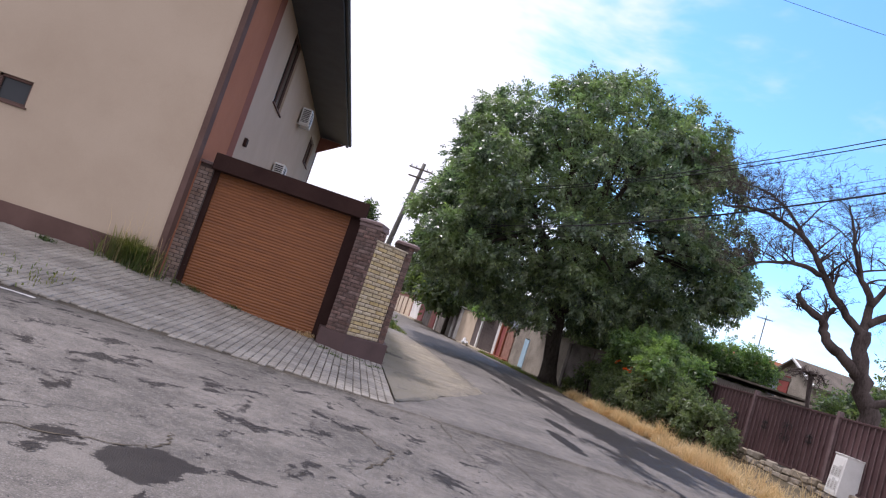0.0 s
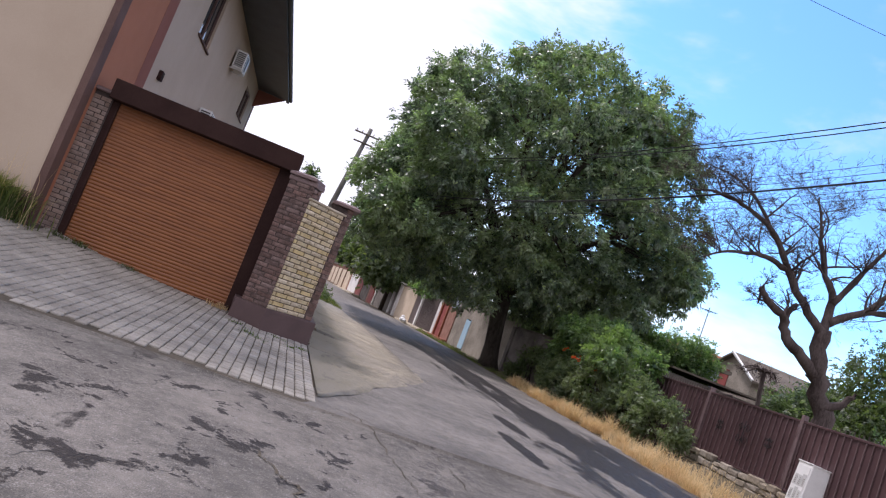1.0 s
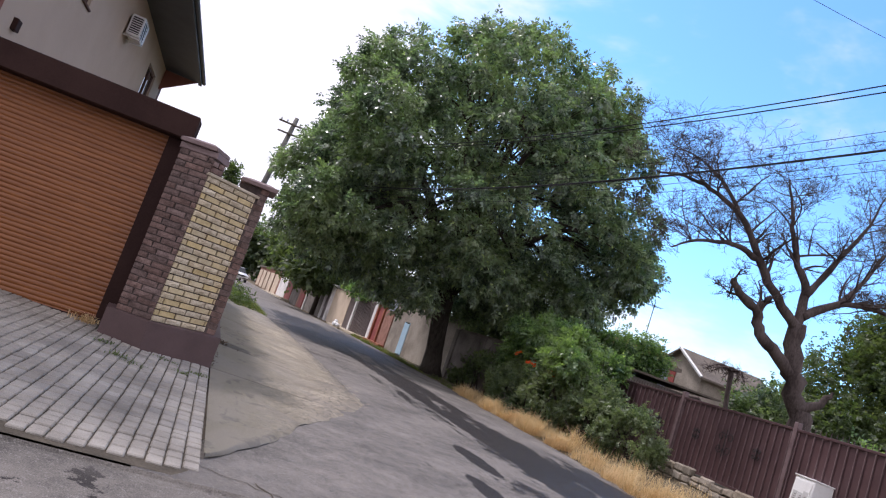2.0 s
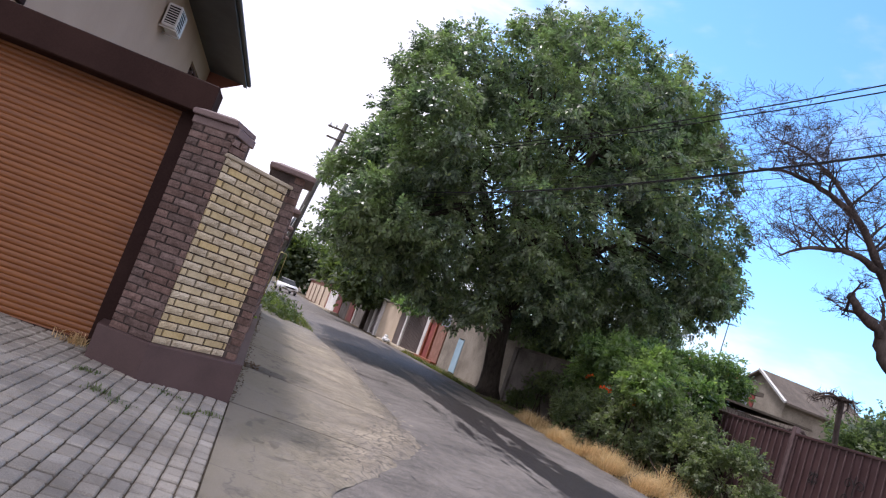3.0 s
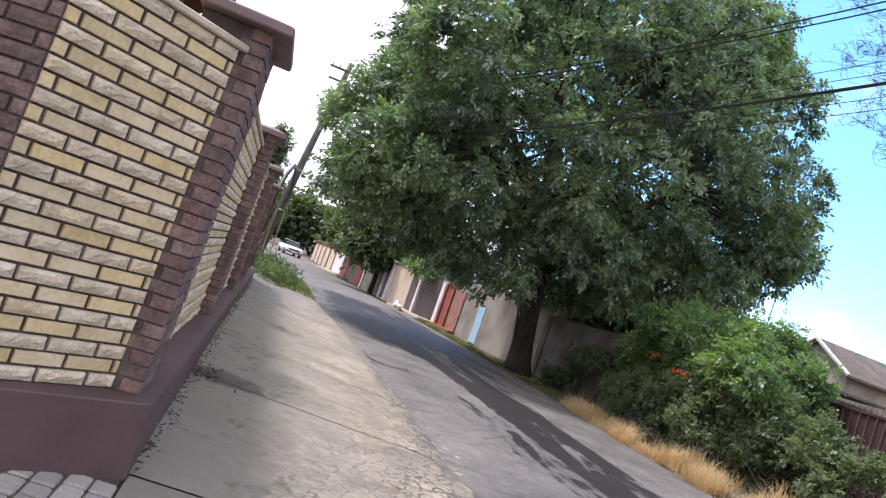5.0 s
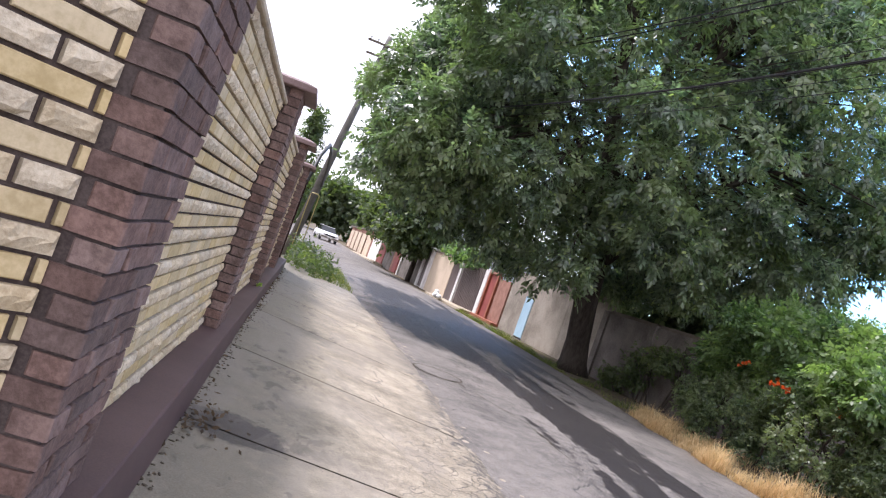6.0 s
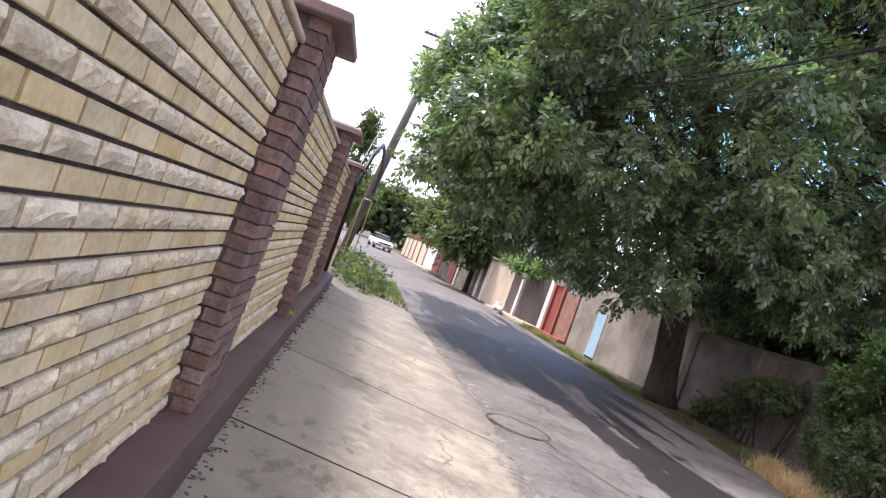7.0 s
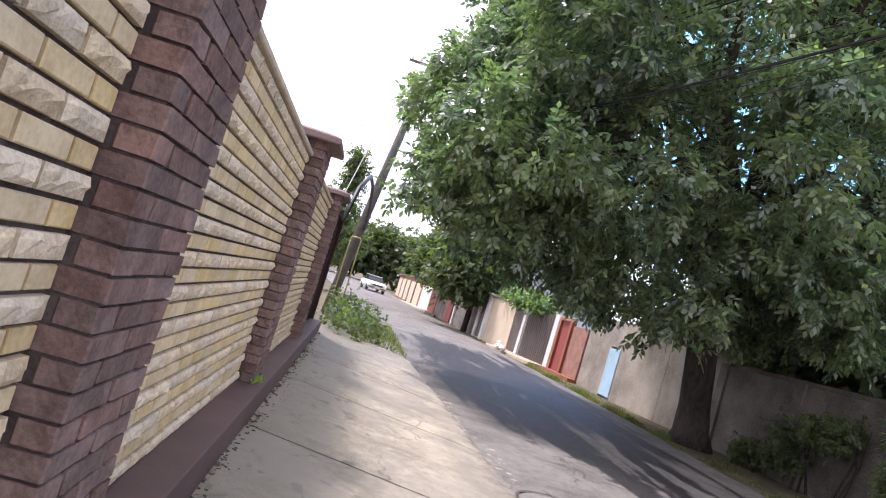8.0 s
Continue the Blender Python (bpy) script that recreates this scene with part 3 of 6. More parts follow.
def build_road():
    bm = bmesh.new()
    ys = [-60, -20, 0, 3, 6, 9.6] + [9.61] + [10.6 + 0.9 * i for i in range(70)] + [80, 97, 120]
    rows = []
    for y in ys:
        l, r = lerp_table(y, ROAD_LEFT), lerp_table(y, ROAD_RIGHT)
        if 16 < y < 60:
            r += 0.12 * noise.noise((y * 0.9, 3.0, 0))
        rows.append([bm.verts.new((l + (r - l) * k / 10, y, road_z(y) + 0.03 * math.sin(math.pi * k / 10) - 0.015 * (k == 10))) for k in range(11)])
    for a, b in zip(rows, rows[1:]):
        for i in range(10):
            bm.faces.new((a[i], a[i + 1], b[i + 1], b[i]))
    tagged(link("road", bm, M["asphalt"], smooth=True), "worn grey asphalt street with damp patches, cracks and painted tree shade", "road", kind="structure")
    # a ring-shaped repair in the asphalt with a sawn strip beside it
    m = thing("manhole_cover", "round patched manhole cover sunk in the asphalt", "manhole cover", at=(3.0, 22.75, road_z(22) + 0.022))
    bm = bmesh.new()
    bmesh.ops.create_circle(bm, cap_ends=True, segments=28, radius=0.34)
    part("cover", bm, M["asphalt"], m)
    bm = bmesh.new()
    bmesh.ops.create_circle(bm, segments=28, radius=0.40)
    inner = bmesh.ops.create_circle(bm, segments=28, radius=0.37)
    bmesh.ops.bridge_loops(bm, edges=list(bm.edges))
    part("ring", bm, M["joint"], m, "dark sunken ring", smooth=True)


build_road()


def road_cracks():
    rnd = random.Random(5)
    road = bpy.data.objects["road"]
    for line, w in ((((-0.28, 6.12), (-0.03, 6.73), (0.0, 7.04), (-0.15, 7.15), (-0.3, 7.6)), 0.014), (((0.62, 10.0), (0.79, 9.5), (0.87, 8.45), (0.98, 7.68), (1.2, 6.9)), 0.009), (((-2.6, 4.7), (-1.82, 4.99), (-1.62, 5.19), (-1.67, 5.6)), 0.012),
                    (((0.2, 10.1), (0.9, 9.75), (1.44, 9.44), (1.56, 8.06), (1.9, 6.2), (1.8, 4.5)), 0.008), (((3.0, 23.3), (3.35, 22.2), (3.9, 21.0), (4.0, 19.2)), 0.012), (((-4.5, 9.3), (-2.5, 9.55), (-0.9, 9.5)), 0.012)):
        pts = []
        for a, b in zip(line, line[1:]):
            for t in range(9):
                pts.append(Vector((a[0] + (b[0] - a[0]) * t / 9 + rnd.uniform(-0.03, 0.03), a[1] + (b[1] - a[1]) * t / 9 + rnd.uniform(-0.03, 0.03), 0)))
        bm = bmesh.new()
        prev = None
        for i, p in enumerate(pts):
            d = (pts[min(i + 1, len(pts) - 1)] - pts[max(i - 1, 0)]).normalized()
            s = Vector((-d.y, d.x, 0)) * w * rnd.uniform(0.25, 1.0) * (0.3 if i in (0, len(pts) - 1) else 1)
            l, r = lerp_table(p.y, ROAD_LEFT), lerp_table(p.y, ROAD_RIGHT)
            z = road_z(p.y) + 0.03 * math.sin(math.pi * (p.x - l) / (r - l)) + 0.004
            cur = [bm.verts.new((p.x + s.x, p.y + s.y, z)), bm.verts.new((p.x - s.x, p.y - s.y, z))]
            if prev:
                bm.faces.new((prev[0], prev[1], cur[1], cur[0]))
            prev = cur
        part("crack", bm, M["joint"], road, "thin wandering crack")


road_cracks()


def paint_mark():
    rnd = random.Random(3)
    mark = thing("road_marking", "short worn white paint line on the asphalt", "road marking")
    bm = bmesh.new()
    prev = None
    for i in range(24):
        x = -5.6 + 1.2 * i / 23
        z = road_z(9.6) + 0.03 * math.sin(math.pi * (x + 90) / 97.2) + 0.004
        cur = [bm.verts.new((x, 9.52 + rnd.uniform(-0.02, 0.01), z)), bm.verts.new((x, 9.60 + rnd.uniform(-0.01, 0.02), z))]
        if prev and rnd.random() > 0.15:
            bm.faces.new((prev[0], cur[0], cur[1], prev[1]))
        prev = cur
    part("line", bm, M["white_wall"], mark)


paint_mark()


def build_walk():
    root = thing("walkway", "grey concrete walkway of cast slabs with dark joints", "walkway", kind="structure")
    joints = [14.6, 17.15, 19.4, 21.95, 24.5, 27.0, 29.5, 32.2, 34.2]

    def edge(y):
        return lerp_table(y, ((10.3, 0.26), (11.5, 0.85), (12.6, 1.2), (14.6, 2.15), (16.0, 2.72), (24, 2.7), (27, 2.45), (31.6, 2.2), (36, 1.9))) + 0.07 * noise.noise((y * 2.1, 0, 5)) + 0.03 * noise.noise((y * 7, 0, 1))

    def slab(y0, y1, first=False):
        bm = bmesh.new()
        n, cols = max(4, int((y1 - y0) / 0.16)), 12
        rows = []
        for i in range(n + 1):
            t = i / n
            row = []
            for k in range(cols + 1):
                s = k / cols
                yy = y0 + (y1 - y0) * t
                xl = 0.222 if first else 0.19
                x = xl + (edge(yy) - xl) * s
                y = yy - (0.0 if (first and i == 0) else 0.12 * (x - 0.2))
                border = i in (0, n)
                drop = 0.02 if (border and not (first and i == 0)) else 0.0
                drop += 0.03 if k == cols else 0.0
                fray = 0.012 * noise.noise((x * 9, y * 9, 0)) if s > 0.7 else 0.0
                row.append(bm.verts.new((x, y, walk_z(x, y) + 0.004 * noise.noise((x, y, 2)) + fray - drop)))
            rows.append(row)
        for a, b in zip(rows, rows[1:]):
            for k in range(cols):
                bm.faces.new((a[k], a[k + 1], b[k + 1], b[k]))
        part("slab", bm, M["concrete"], root, smooth=True)

    slab(10.3, joints[0] - 0.011, True)
    for a, b in zip(joints, joints[1:]):
        slab(a + 0.011, b - 0.011)
    # broken concrete and grit along the outer margin
    rnd = random.Random(31)
    grit = bmesh.new()
    for k in range(650):
        y = 15.6 + 12.5 * rnd.random() ** 1.3
        x = edge(y) + rnd.gauss(0.02, 0.10)
        r = rnd.uniform(0.006, 0.03) * (1 if rnd.random() < 0.8 else 1.5)
        bmesh.ops.create_icosphere(grit, subdivisions=1, radius=r, matrix=Matrix.LocRotScale((x, y - 0.12 * (x - 0.2), max(walk_z(x, y) - 0.03, road_z(y) - 0.002) + r * 0.1), Euler((0, 0, rnd.uniform(0, 3))), (rnd.uniform(0.7, 1.4), rnd.uniform(0.7, 1.6), 0.35)))
    tagged(part("grit", grit, M["rubble"], root, "loose grit along the broken edge"), kind="stuff")
    # bedding under the joints
    bm = bmesh.new()
    rows = [[bm.verts.new((0.2 + (edge(y) - 0.5) * k / 6, y, walk_z(0.2 + (edge(y) - 0.5) * k / 6, y) - 0.035)) for k in range(7)] for y in [10.6 + 0.8 * i for i in range(30)]]
    for a, b in zip(rows, rows[1:]):
        for k in range(6):
            bm.faces.new((a[k], a[k + 1], b[k + 1], b[k]))
    part("bedding", bm, M["joint"], root)


build_walk()


# ---- fence ----
COURSE, BRICK_H, BRICK_L, GAP = 0.075, 0.0615, 0.25, 0.020
FENCE_Z0, FENCE_Z1 = 0.385, 2.26


def smooth_brick_mesh():
    """Unit brick: 1 long, 1 high, face at y = 0 turned to -y, chamfered."""
    bm = bmesh.new()
    a = [bm.verts.new(v) for v in ((0, 0.07, 0), (1, 0.07, 0), (1, 0.07, 1), (0, 0.07, 1))]
    b = [bm.verts.new(v) for v in ((0, 0.004, 0), (1, 0.004, 0), (1, 0.004, 1), (0, 0.004, 1))]
    c = [bm.verts.new(v) for v in ((0.016, 0, 0.06), (0.984, 0, 0.06), (0.984, 0, 0.94), (0.016, 0, 0.94))]
    for p, q in ((a, b), (b, c)):
        for i in range(4):
            bm.faces.new((p[i], p[(i + 1) % 4], q[(i + 1) % 4], q[i]))
    bm.faces.new(c)
    bmesh.ops.recalc_face_normals(bm, faces=bm.faces)
    return bm


def rough_brick_mesh(rnd, depth=0.02, nx=7, nz=3):
    """Unit brick with a split, rock-like face that stands out to -y."""
    bm = bmesh.new()
    g = []
    for j in range(nz + 1):
        row = []
        for i in range(nx + 1):
            inner = 0 < i < nx and 0 < j < nz
            rim = depth * 0.25 if not inner else depth * rnd.uniform(0.55, 1.25)
            x, z = i / nx, j / nz
            if inner:
                x += rnd.uniform(-0.05, 0.05)
                z += rnd.uniform(-0.12, 0.12)
            row.append(bm.verts.new((x, -rim * rnd.uniform(0.7, 1.2), z)))
        g.append(row)
    for a, b in zip(g, g[1:]):
        for i in range(nx):
            bm.faces.new((a[i], a[i + 1], b[i + 1], b[i]))
    back = [bm.verts.new(v) for v in ((0, 0.06, 0), (1, 0.06, 0), (1, 0.06, 1), (0, 0.06, 1))]
    bm.faces.new((back[0], back[1], *[v for v in g[0][::-1]]))
    bm.faces.new((back[3], *g[-1], back[2]))
    bm.faces.new((back[0], *[r[0] for r in g], back[3]))
    bm.faces.new((back[1], back[2], *[r[-1] for r in g[::-1]]))
    return bm


def mesh_of(name, bm, material):
    me = bpy.data.meshes.new(name)
    bm.to_mesh(me)
    bm.free()
    me.materials.append(material)
    return me


_rnd = random.Random(5)
SMOOTH_YELLOW = [mesh_of("brick", smooth_brick_mesh(), M["yellow_brick"])]
ROUGH_CREAM = [mesh_of("brick", rough_brick_mesh(_rnd, 0.017), M["cream_brick"]) for _ in range(7)]
ROUGH_BROWN = [mesh_of("brick", rough_brick_mesh(_rnd, 0.008, 5, 2), M["brown_brick"]) for _ in range(5)]
ROUGH_GREY = [mesh_of("brick", rough_brick_mesh(_rnd, 0.008, 4, 2), M["grey_brick"]) for _ in range(4)]


def corner_mesh(rnd, lx, ly):
    """A rock-faced corner stone of a pier, lx deep and ly along the street."""
    bm = block(0, lx, 0, ly, 0, 1)
    bmesh.ops.subdivide_edges(bm, edges=[e for e in bm.edges if abs(e.verts[0].co.z - e.verts[1].co.z) < 0.01], cuts=2, use_grid_fill=True)
    for v in bm.verts:
        rim = v.co.z < 0.01 or v.co.z > 0.99
        pull = 0.006 if rim else 0.0
        if v.co.x > lx - 0.001:
            v.co.x -= pull + rnd.uniform(-0.004, 0.005)
        if v.co.y < 0.001:
            v.co.y += pull + rnd.uniform(-0.004, 0.005)
        if v.co.y > ly - 0.001:
            v.co.y -= pull + rnd.uniform(-0.002, 0.003)
    bmesh.ops.bevel(bm, geom=[e for e in bm.edges if e.is_boundary or e.calc_face_angle(0) > 1.2], offset=0.006, segments=1, affect="EDGES")
    return bm


CORNER_LONG = [mesh_of("brick", corner_mesh(_rnd, 0.155, 0.296), M["brown_brick"]) for _ in range(4)]
CORNER_SHORT = [mesh_of("brick", corner_mesh(_rnd, 0.112, 0.1415), M["brown_brick"]) for _ in range(4)]


class Face:
    """A vertical face: starts at p, runs along d, looks to the right of d."""

    def __init__(self, p, q):
        self.p, self.q = Vector((*p, 0)), Vector((*q, 0))
        self.d = (self.q - self.p).normalized()
        self.length = (self.q - self.p).length
        self.m = Matrix.Translation(self.p) @ Matrix.Rotation(math.atan2(self.d.y, self.d.x), 4, "Z")

    def piece(self, me, parent, s, z, length, height, rough=1.0):
        ob = new("brick", me)
        ob.parent = parent
        ob.matrix_local = self.m @ Matrix.LocRotScale((s, 0, z), None, (length, rough, height))
        return ob


def courses(face, parent, z0, z1, kinds, rnd, joined=None, cut=0.075):
    """Running bond over a face; kinds: the meshes of the courses in turn."""
    z, c = z0, 0
    while z + BRICK_H <= z1 + 0.012:
        s = 0.0
        first = True
        pool = kinds[c % len(kinds)]
        while s < face.length - 0.02:
            L = BRICK_L
            if first and c % 2:
                L = cut
            elif first and not c % 2:
                L = BRICK_L * 0.83
            L = min(L, face.length - s)
            if face.length - s - L < 0.03:
                L = face.length - s
            me = pool[rnd.randrange(len(pool))]
            if joined is None:
                face.piece(me, parent, s, z, L - GAP, BRICK_H, 1.0)
            else:
                tmp = me.copy()
                tmp.transform(face.m @ Matrix.LocRotScale((s, 0, z), None, (L - GAP, 1.0, BRICK_H)))
                joined[pool is kinds[0]].from_mesh(tmp)
                bpy.data.meshes.remove(tmp)
            s += L
            first = False
        z += COURSE
        c += 1


def panel(name, p, q, label, as_parts=True):
    face = Face(p, q)
    root = thing(name, label, "brick wall", kind="structure")
    back = block(0, face.length, 0.018, 0.24, FENCE_Z0 - 0.05, FENCE_Z1, m=face.m)
    part("mortar", back, M["mortar"], root, "dark recessed mortar")
    cop = block(-0.02, face.length + 0.02, -0.035, 0.28, FENCE_Z1 - 0.004, FENCE_Z1 + 0.035, 0.008, m=face.m)
    part("coping", cop, M["coping"], root, "thin cement coping")
    rnd = random.Random(len(name) + int(p[1] * 10))
    if as_parts:
        courses(face, root, FENCE_Z0 + 0.006, FENCE_Z1, [ROUGH_CREAM, SMOOTH_YELLOW], rnd)
    else:
        pair = (bmesh.new(), bmesh.new())
        courses(face, root, FENCE_Z0 + 0.006, FENCE_Z1, [ROUGH_CREAM, SMOOTH_YELLOW], rnd, pair)
        tagged(part("smooth_bricks", pair[0], M["yellow_brick"], root), kind="stuff")
        tagged(part("split_bricks", pair[1], M["cream_brick"], root), kind="stuff")


PIERS = (14.57, 18.38, 22.24, 26.10)
PIER_X, PIER_L = 0.13, 0.605


def cap_mesh(x0, x1, y0, y1, z, m=None):
    bm = bmesh.new()
    lo = [bm.verts.new(v) for v in ((x0, y0, z), (x1, y0, z), (x1, y1, z), (x0, y1, z))]
    up = [bm.verts.new(v) for v in ((x0, y0, z + 0.05), (x1, y0, z + 0.05), (x1, y1, z + 0.05), (x0, y1, z + 0.05))]
    top = [bm.verts.new(v) for v in ((x0 + 0.1, y0 + 0.1, z + 0.085), (x1 - 0.1, y0 + 0.1, z + 0.085), (x1 - 0.1, y1 - 0.1, z + 0.085), (x0 + 0.1, y1 - 0.1, z + 0.085))]
    bm.faces.new(lo[::-1])
    for a, b in ((lo, up), (up, top)):
        for i in range(4):
            bm.faces.new((a[i], a[(i + 1) % 4], b[(i + 1) % 4], b[i]))
    bm.faces.new(top)
    bmesh.ops.bevel(bm, geom=list(bm.edges), offset=0.006, segments=2, affect="EDGES")
    if m is not None:
        bm.transform(m)
    return bm


def pier(y, rnd):
    root = thing("brick_pier", "square pier of rock-faced brown bricks with a flat cap", "brick pier", "piers of the fence")
    part("core", block(-0.25, PIER_X - 0.022, y + 0.016, y + PIER_L - 0.006, FENCE_Z0 - 0.05, 2.4), M["mortar"], root, "dark recessed mortar")
    z, c = FENCE_Z0 + 0.004, 0
    while z < 2.38:
        pools = (CORNER_LONG, CORNER_LONG) if c % 2 else (CORNER_SHORT, CORNER_LONG, CORNER_SHORT)
        s = y
        for k, pool in enumerate(pools):
            ob = new("brick", pool[rnd.randrange(4)])
            ob.parent = root
            depth = 0.155 if pool is CORNER_LONG else 0.112
            ob.matrix_local = Matrix.LocRotScale((PIER_X - depth + rnd.uniform(-0.003, 0.003), s, z), None, (1, 1, BRICK_H + 0.003))
            s += (0.296 if pool is CORNER_LONG else 0.1415) + 0.013
        z += COURSE
        c += 1
    part("cap", cap_mesh(-0.27, 0.225, y - 0.09, y + PIER_L + 0.09, 2.405), M["cap"], root, "painted cap slab")
    return root


_rnd = random.Random(11)
for _y in PIERS:
    pier(_y, _rnd)
for _i, (_a, _b) in enumerate(zip(PIERS, PIERS[1:])):
    panel("wall_fence_%d" % (_i + 1), (0.0, _a + PIER_L), (0.0, _b + 0.012), "fence panel of alternating smooth yellow and split cream bricks", _i < 2)
panel("wall_corner", (-0.63, 13.99), (0.0, 14.585), "corner panel of smooth yellow and split cream bricks")


def corner_pier():
    face = Face((-1.06, 14.14), (-0.63, 13.985))
    root = thing("corner_pier", "wide corner pier of brown bricks with a sloped cap", "brick pier", "piers of the fence")
    part("core", block(0, face.length - 0.01, 0.012, 0.40, 0.35, 2.5, m=face.m), M["mortar"], root, "dark recessed mortar")
    courses(face, root, FENCE_Z0 + 0.006, 2.47, [ROUGH_BROWN, ROUGH_BROWN], random.Random(3), cut=0.13)
    side = Face((-0.63, 13.985), (-0.49, 14.13))
    courses(side, root, FENCE_Z1 + 0.05, 2.47, [ROUGH_BROWN, ROUGH_BROWN], random.Random(4), cut=0.1)
    part("neck", block(-0.02, face.length + 0.02, -0.02, 0.42, 2.475, 2.56, 0.01, m=face.m), M["cap"], root, "plain rendered neck")
    part("cap", cap_mesh(-0.02, face.length + 0.01, -0.07, 0.40, 2.56, face.m), M["cap"], root, "painted cap slab")


corner_pier()


def plinth():
    root = thing("plinth", "dark brown painted plinth under the brick fence", "plinth", kind="structure")
    pts = [(-1.16, 14.14), (-0.64, 13.90), (0.215, 14.49), (0.215, 30.2)]
    back = [(-1.2, 14.55), (-0.6, 14.5), (-0.3, 14.75), (-0.3, 30.2)]
    bm = bmesh.new()
    lo = [bm.verts.new((*p, -0.2)) for p in pts]
    up = [bm.verts.new((*p, FENCE_Z0 - 0.008)) for p in pts]
    top = [bm.verts.new((p[0] + (b[0] - p[0]) * 0.02, p[1] + (b[1] - p[1]) * 0.02, FENCE_Z0)) for p, b in zip(pts, back)]
    bk = [bm.verts.new((*p, FENCE_Z0 + 0.006)) for p in back]
    for i in range(3):
        for a, b in ((lo, up), (up, top), (top, bk)):
            bm.faces.new((a[i], a[i + 1], b[i + 1], b[i]))
    bm.faces.new((lo[0], up[0], top[0], bk[0]))
    part("kerb", bm, M["plinth"], root)


plinth()


def sheet_gate():
    """Dark sheet-metal wicket that closes the end of the fence."""
    root = thing("metal_wicket", "dark brown sheet-metal wicket closing the fence", "gate")
    part("sheet", block(-0.06, -0.01, 26.70, 29.9, 0.38, 2.3, 0.004), M["dark_metal"], root)
    for k in range(12):
        part("rib", block(-0.01, 0.01, 26.72 + 0.25 * k, 26.77 + 0.25 * k, 0.42, 2.26), M["dark_metal"], root)
    part("post", block(-0.10, 0.06, 29.9, 30.05, 0.2, 2.4, 0.006), M["dark_metal"], root)
    part("top_rail", block(-0.1, 0.05, 26.88, 30.05, 2.3, 2.37, 0.006), M["dark_metal"], root)


sheet_gate()


# ---- garage gate ----
def garage_gate():
    y = 14.72
    x0, x1, z0, z1 = -4.02, -1.30, 0.06, 2.66
    root = thing("roller_gate", "closed wood-coloured roller shutter gate in a dark frame", "garage door")
    n = 44
    for k in range(n):
        h = (z1 - z0) / n
        bm = bmesh.new()
        prof = [(0.0, 0.006), (0.1, 0.0), (0.45, -0.004), (0.85, 0.0), (1.0, 0.006)]
        cols = []
        for x in (x0, x1):
            cols.append([bm.verts.new((x, y + b, z0 + h * (k + a))) for a, b in prof])
        for i in range(len(prof) - 1):
            bm.faces.new((cols[0][i], cols[1][i], cols[1][i + 1], cols[0][i + 1]))
        part("slat", bm, M["shutter"], root, smooth=True)
    part("jamb", block(x0 - 0.11, x0, y - 0.06, y + 0.08, 0.0, z1, 0.005), M["dark_metal"], root, "dark steel guide")
    # dark metal here stands for the shadow between shutter and pier
    part("jamb", block(x1, x1 + 0.36, y - 0.03, y + 0.08, -0.05, z1, 0.005), M["dark_metal"], root, "recessed steel guide, dark to stand for the shadow beside the pier")
    part("shutter_box", block(x0 - 0.13, x1 + 0.30, y - 0.30, y + 0.12, z1 - 0.03, z1 + 0.30, 0.012), M["dark_metal"], root, "dark brown shutter box")
    part("bottom_bar", block(x0, x1, y - 0.02, y + 0.02, -0.05, z0 + 0.045, 0.006), M["dark_metal"], root, "dark rubber bottom bar")
    part("backing", block(x0, x1, y + 0.03, y + 0.08, 0, z1), M["dark_metal"], root)


garage_gate()


def side_pier():
    face = Face((-4.42, 14.62), (-4.13, 14.62))
    root = thing("gate_pier", "narrow grey-brown brick pier beside the roller gate", "brick pier", "piers of the fence")
    part("core", block(0, face.length, 0.012, 0.3, 0.0, 2.7, m=face.m), M["mortar"], root, "dark recessed mortar")
    courses(face, root, 0.24, 2.68, [ROUGH_GREY, ROUGH_GREY], random.Random(8), cut=0.12)
    part("cap", block(-4.50, -4.10, 14.55, 14.95, 2.70, 2.76, 0.01), M["cap"], root, "painted cap slab")


side_pier()


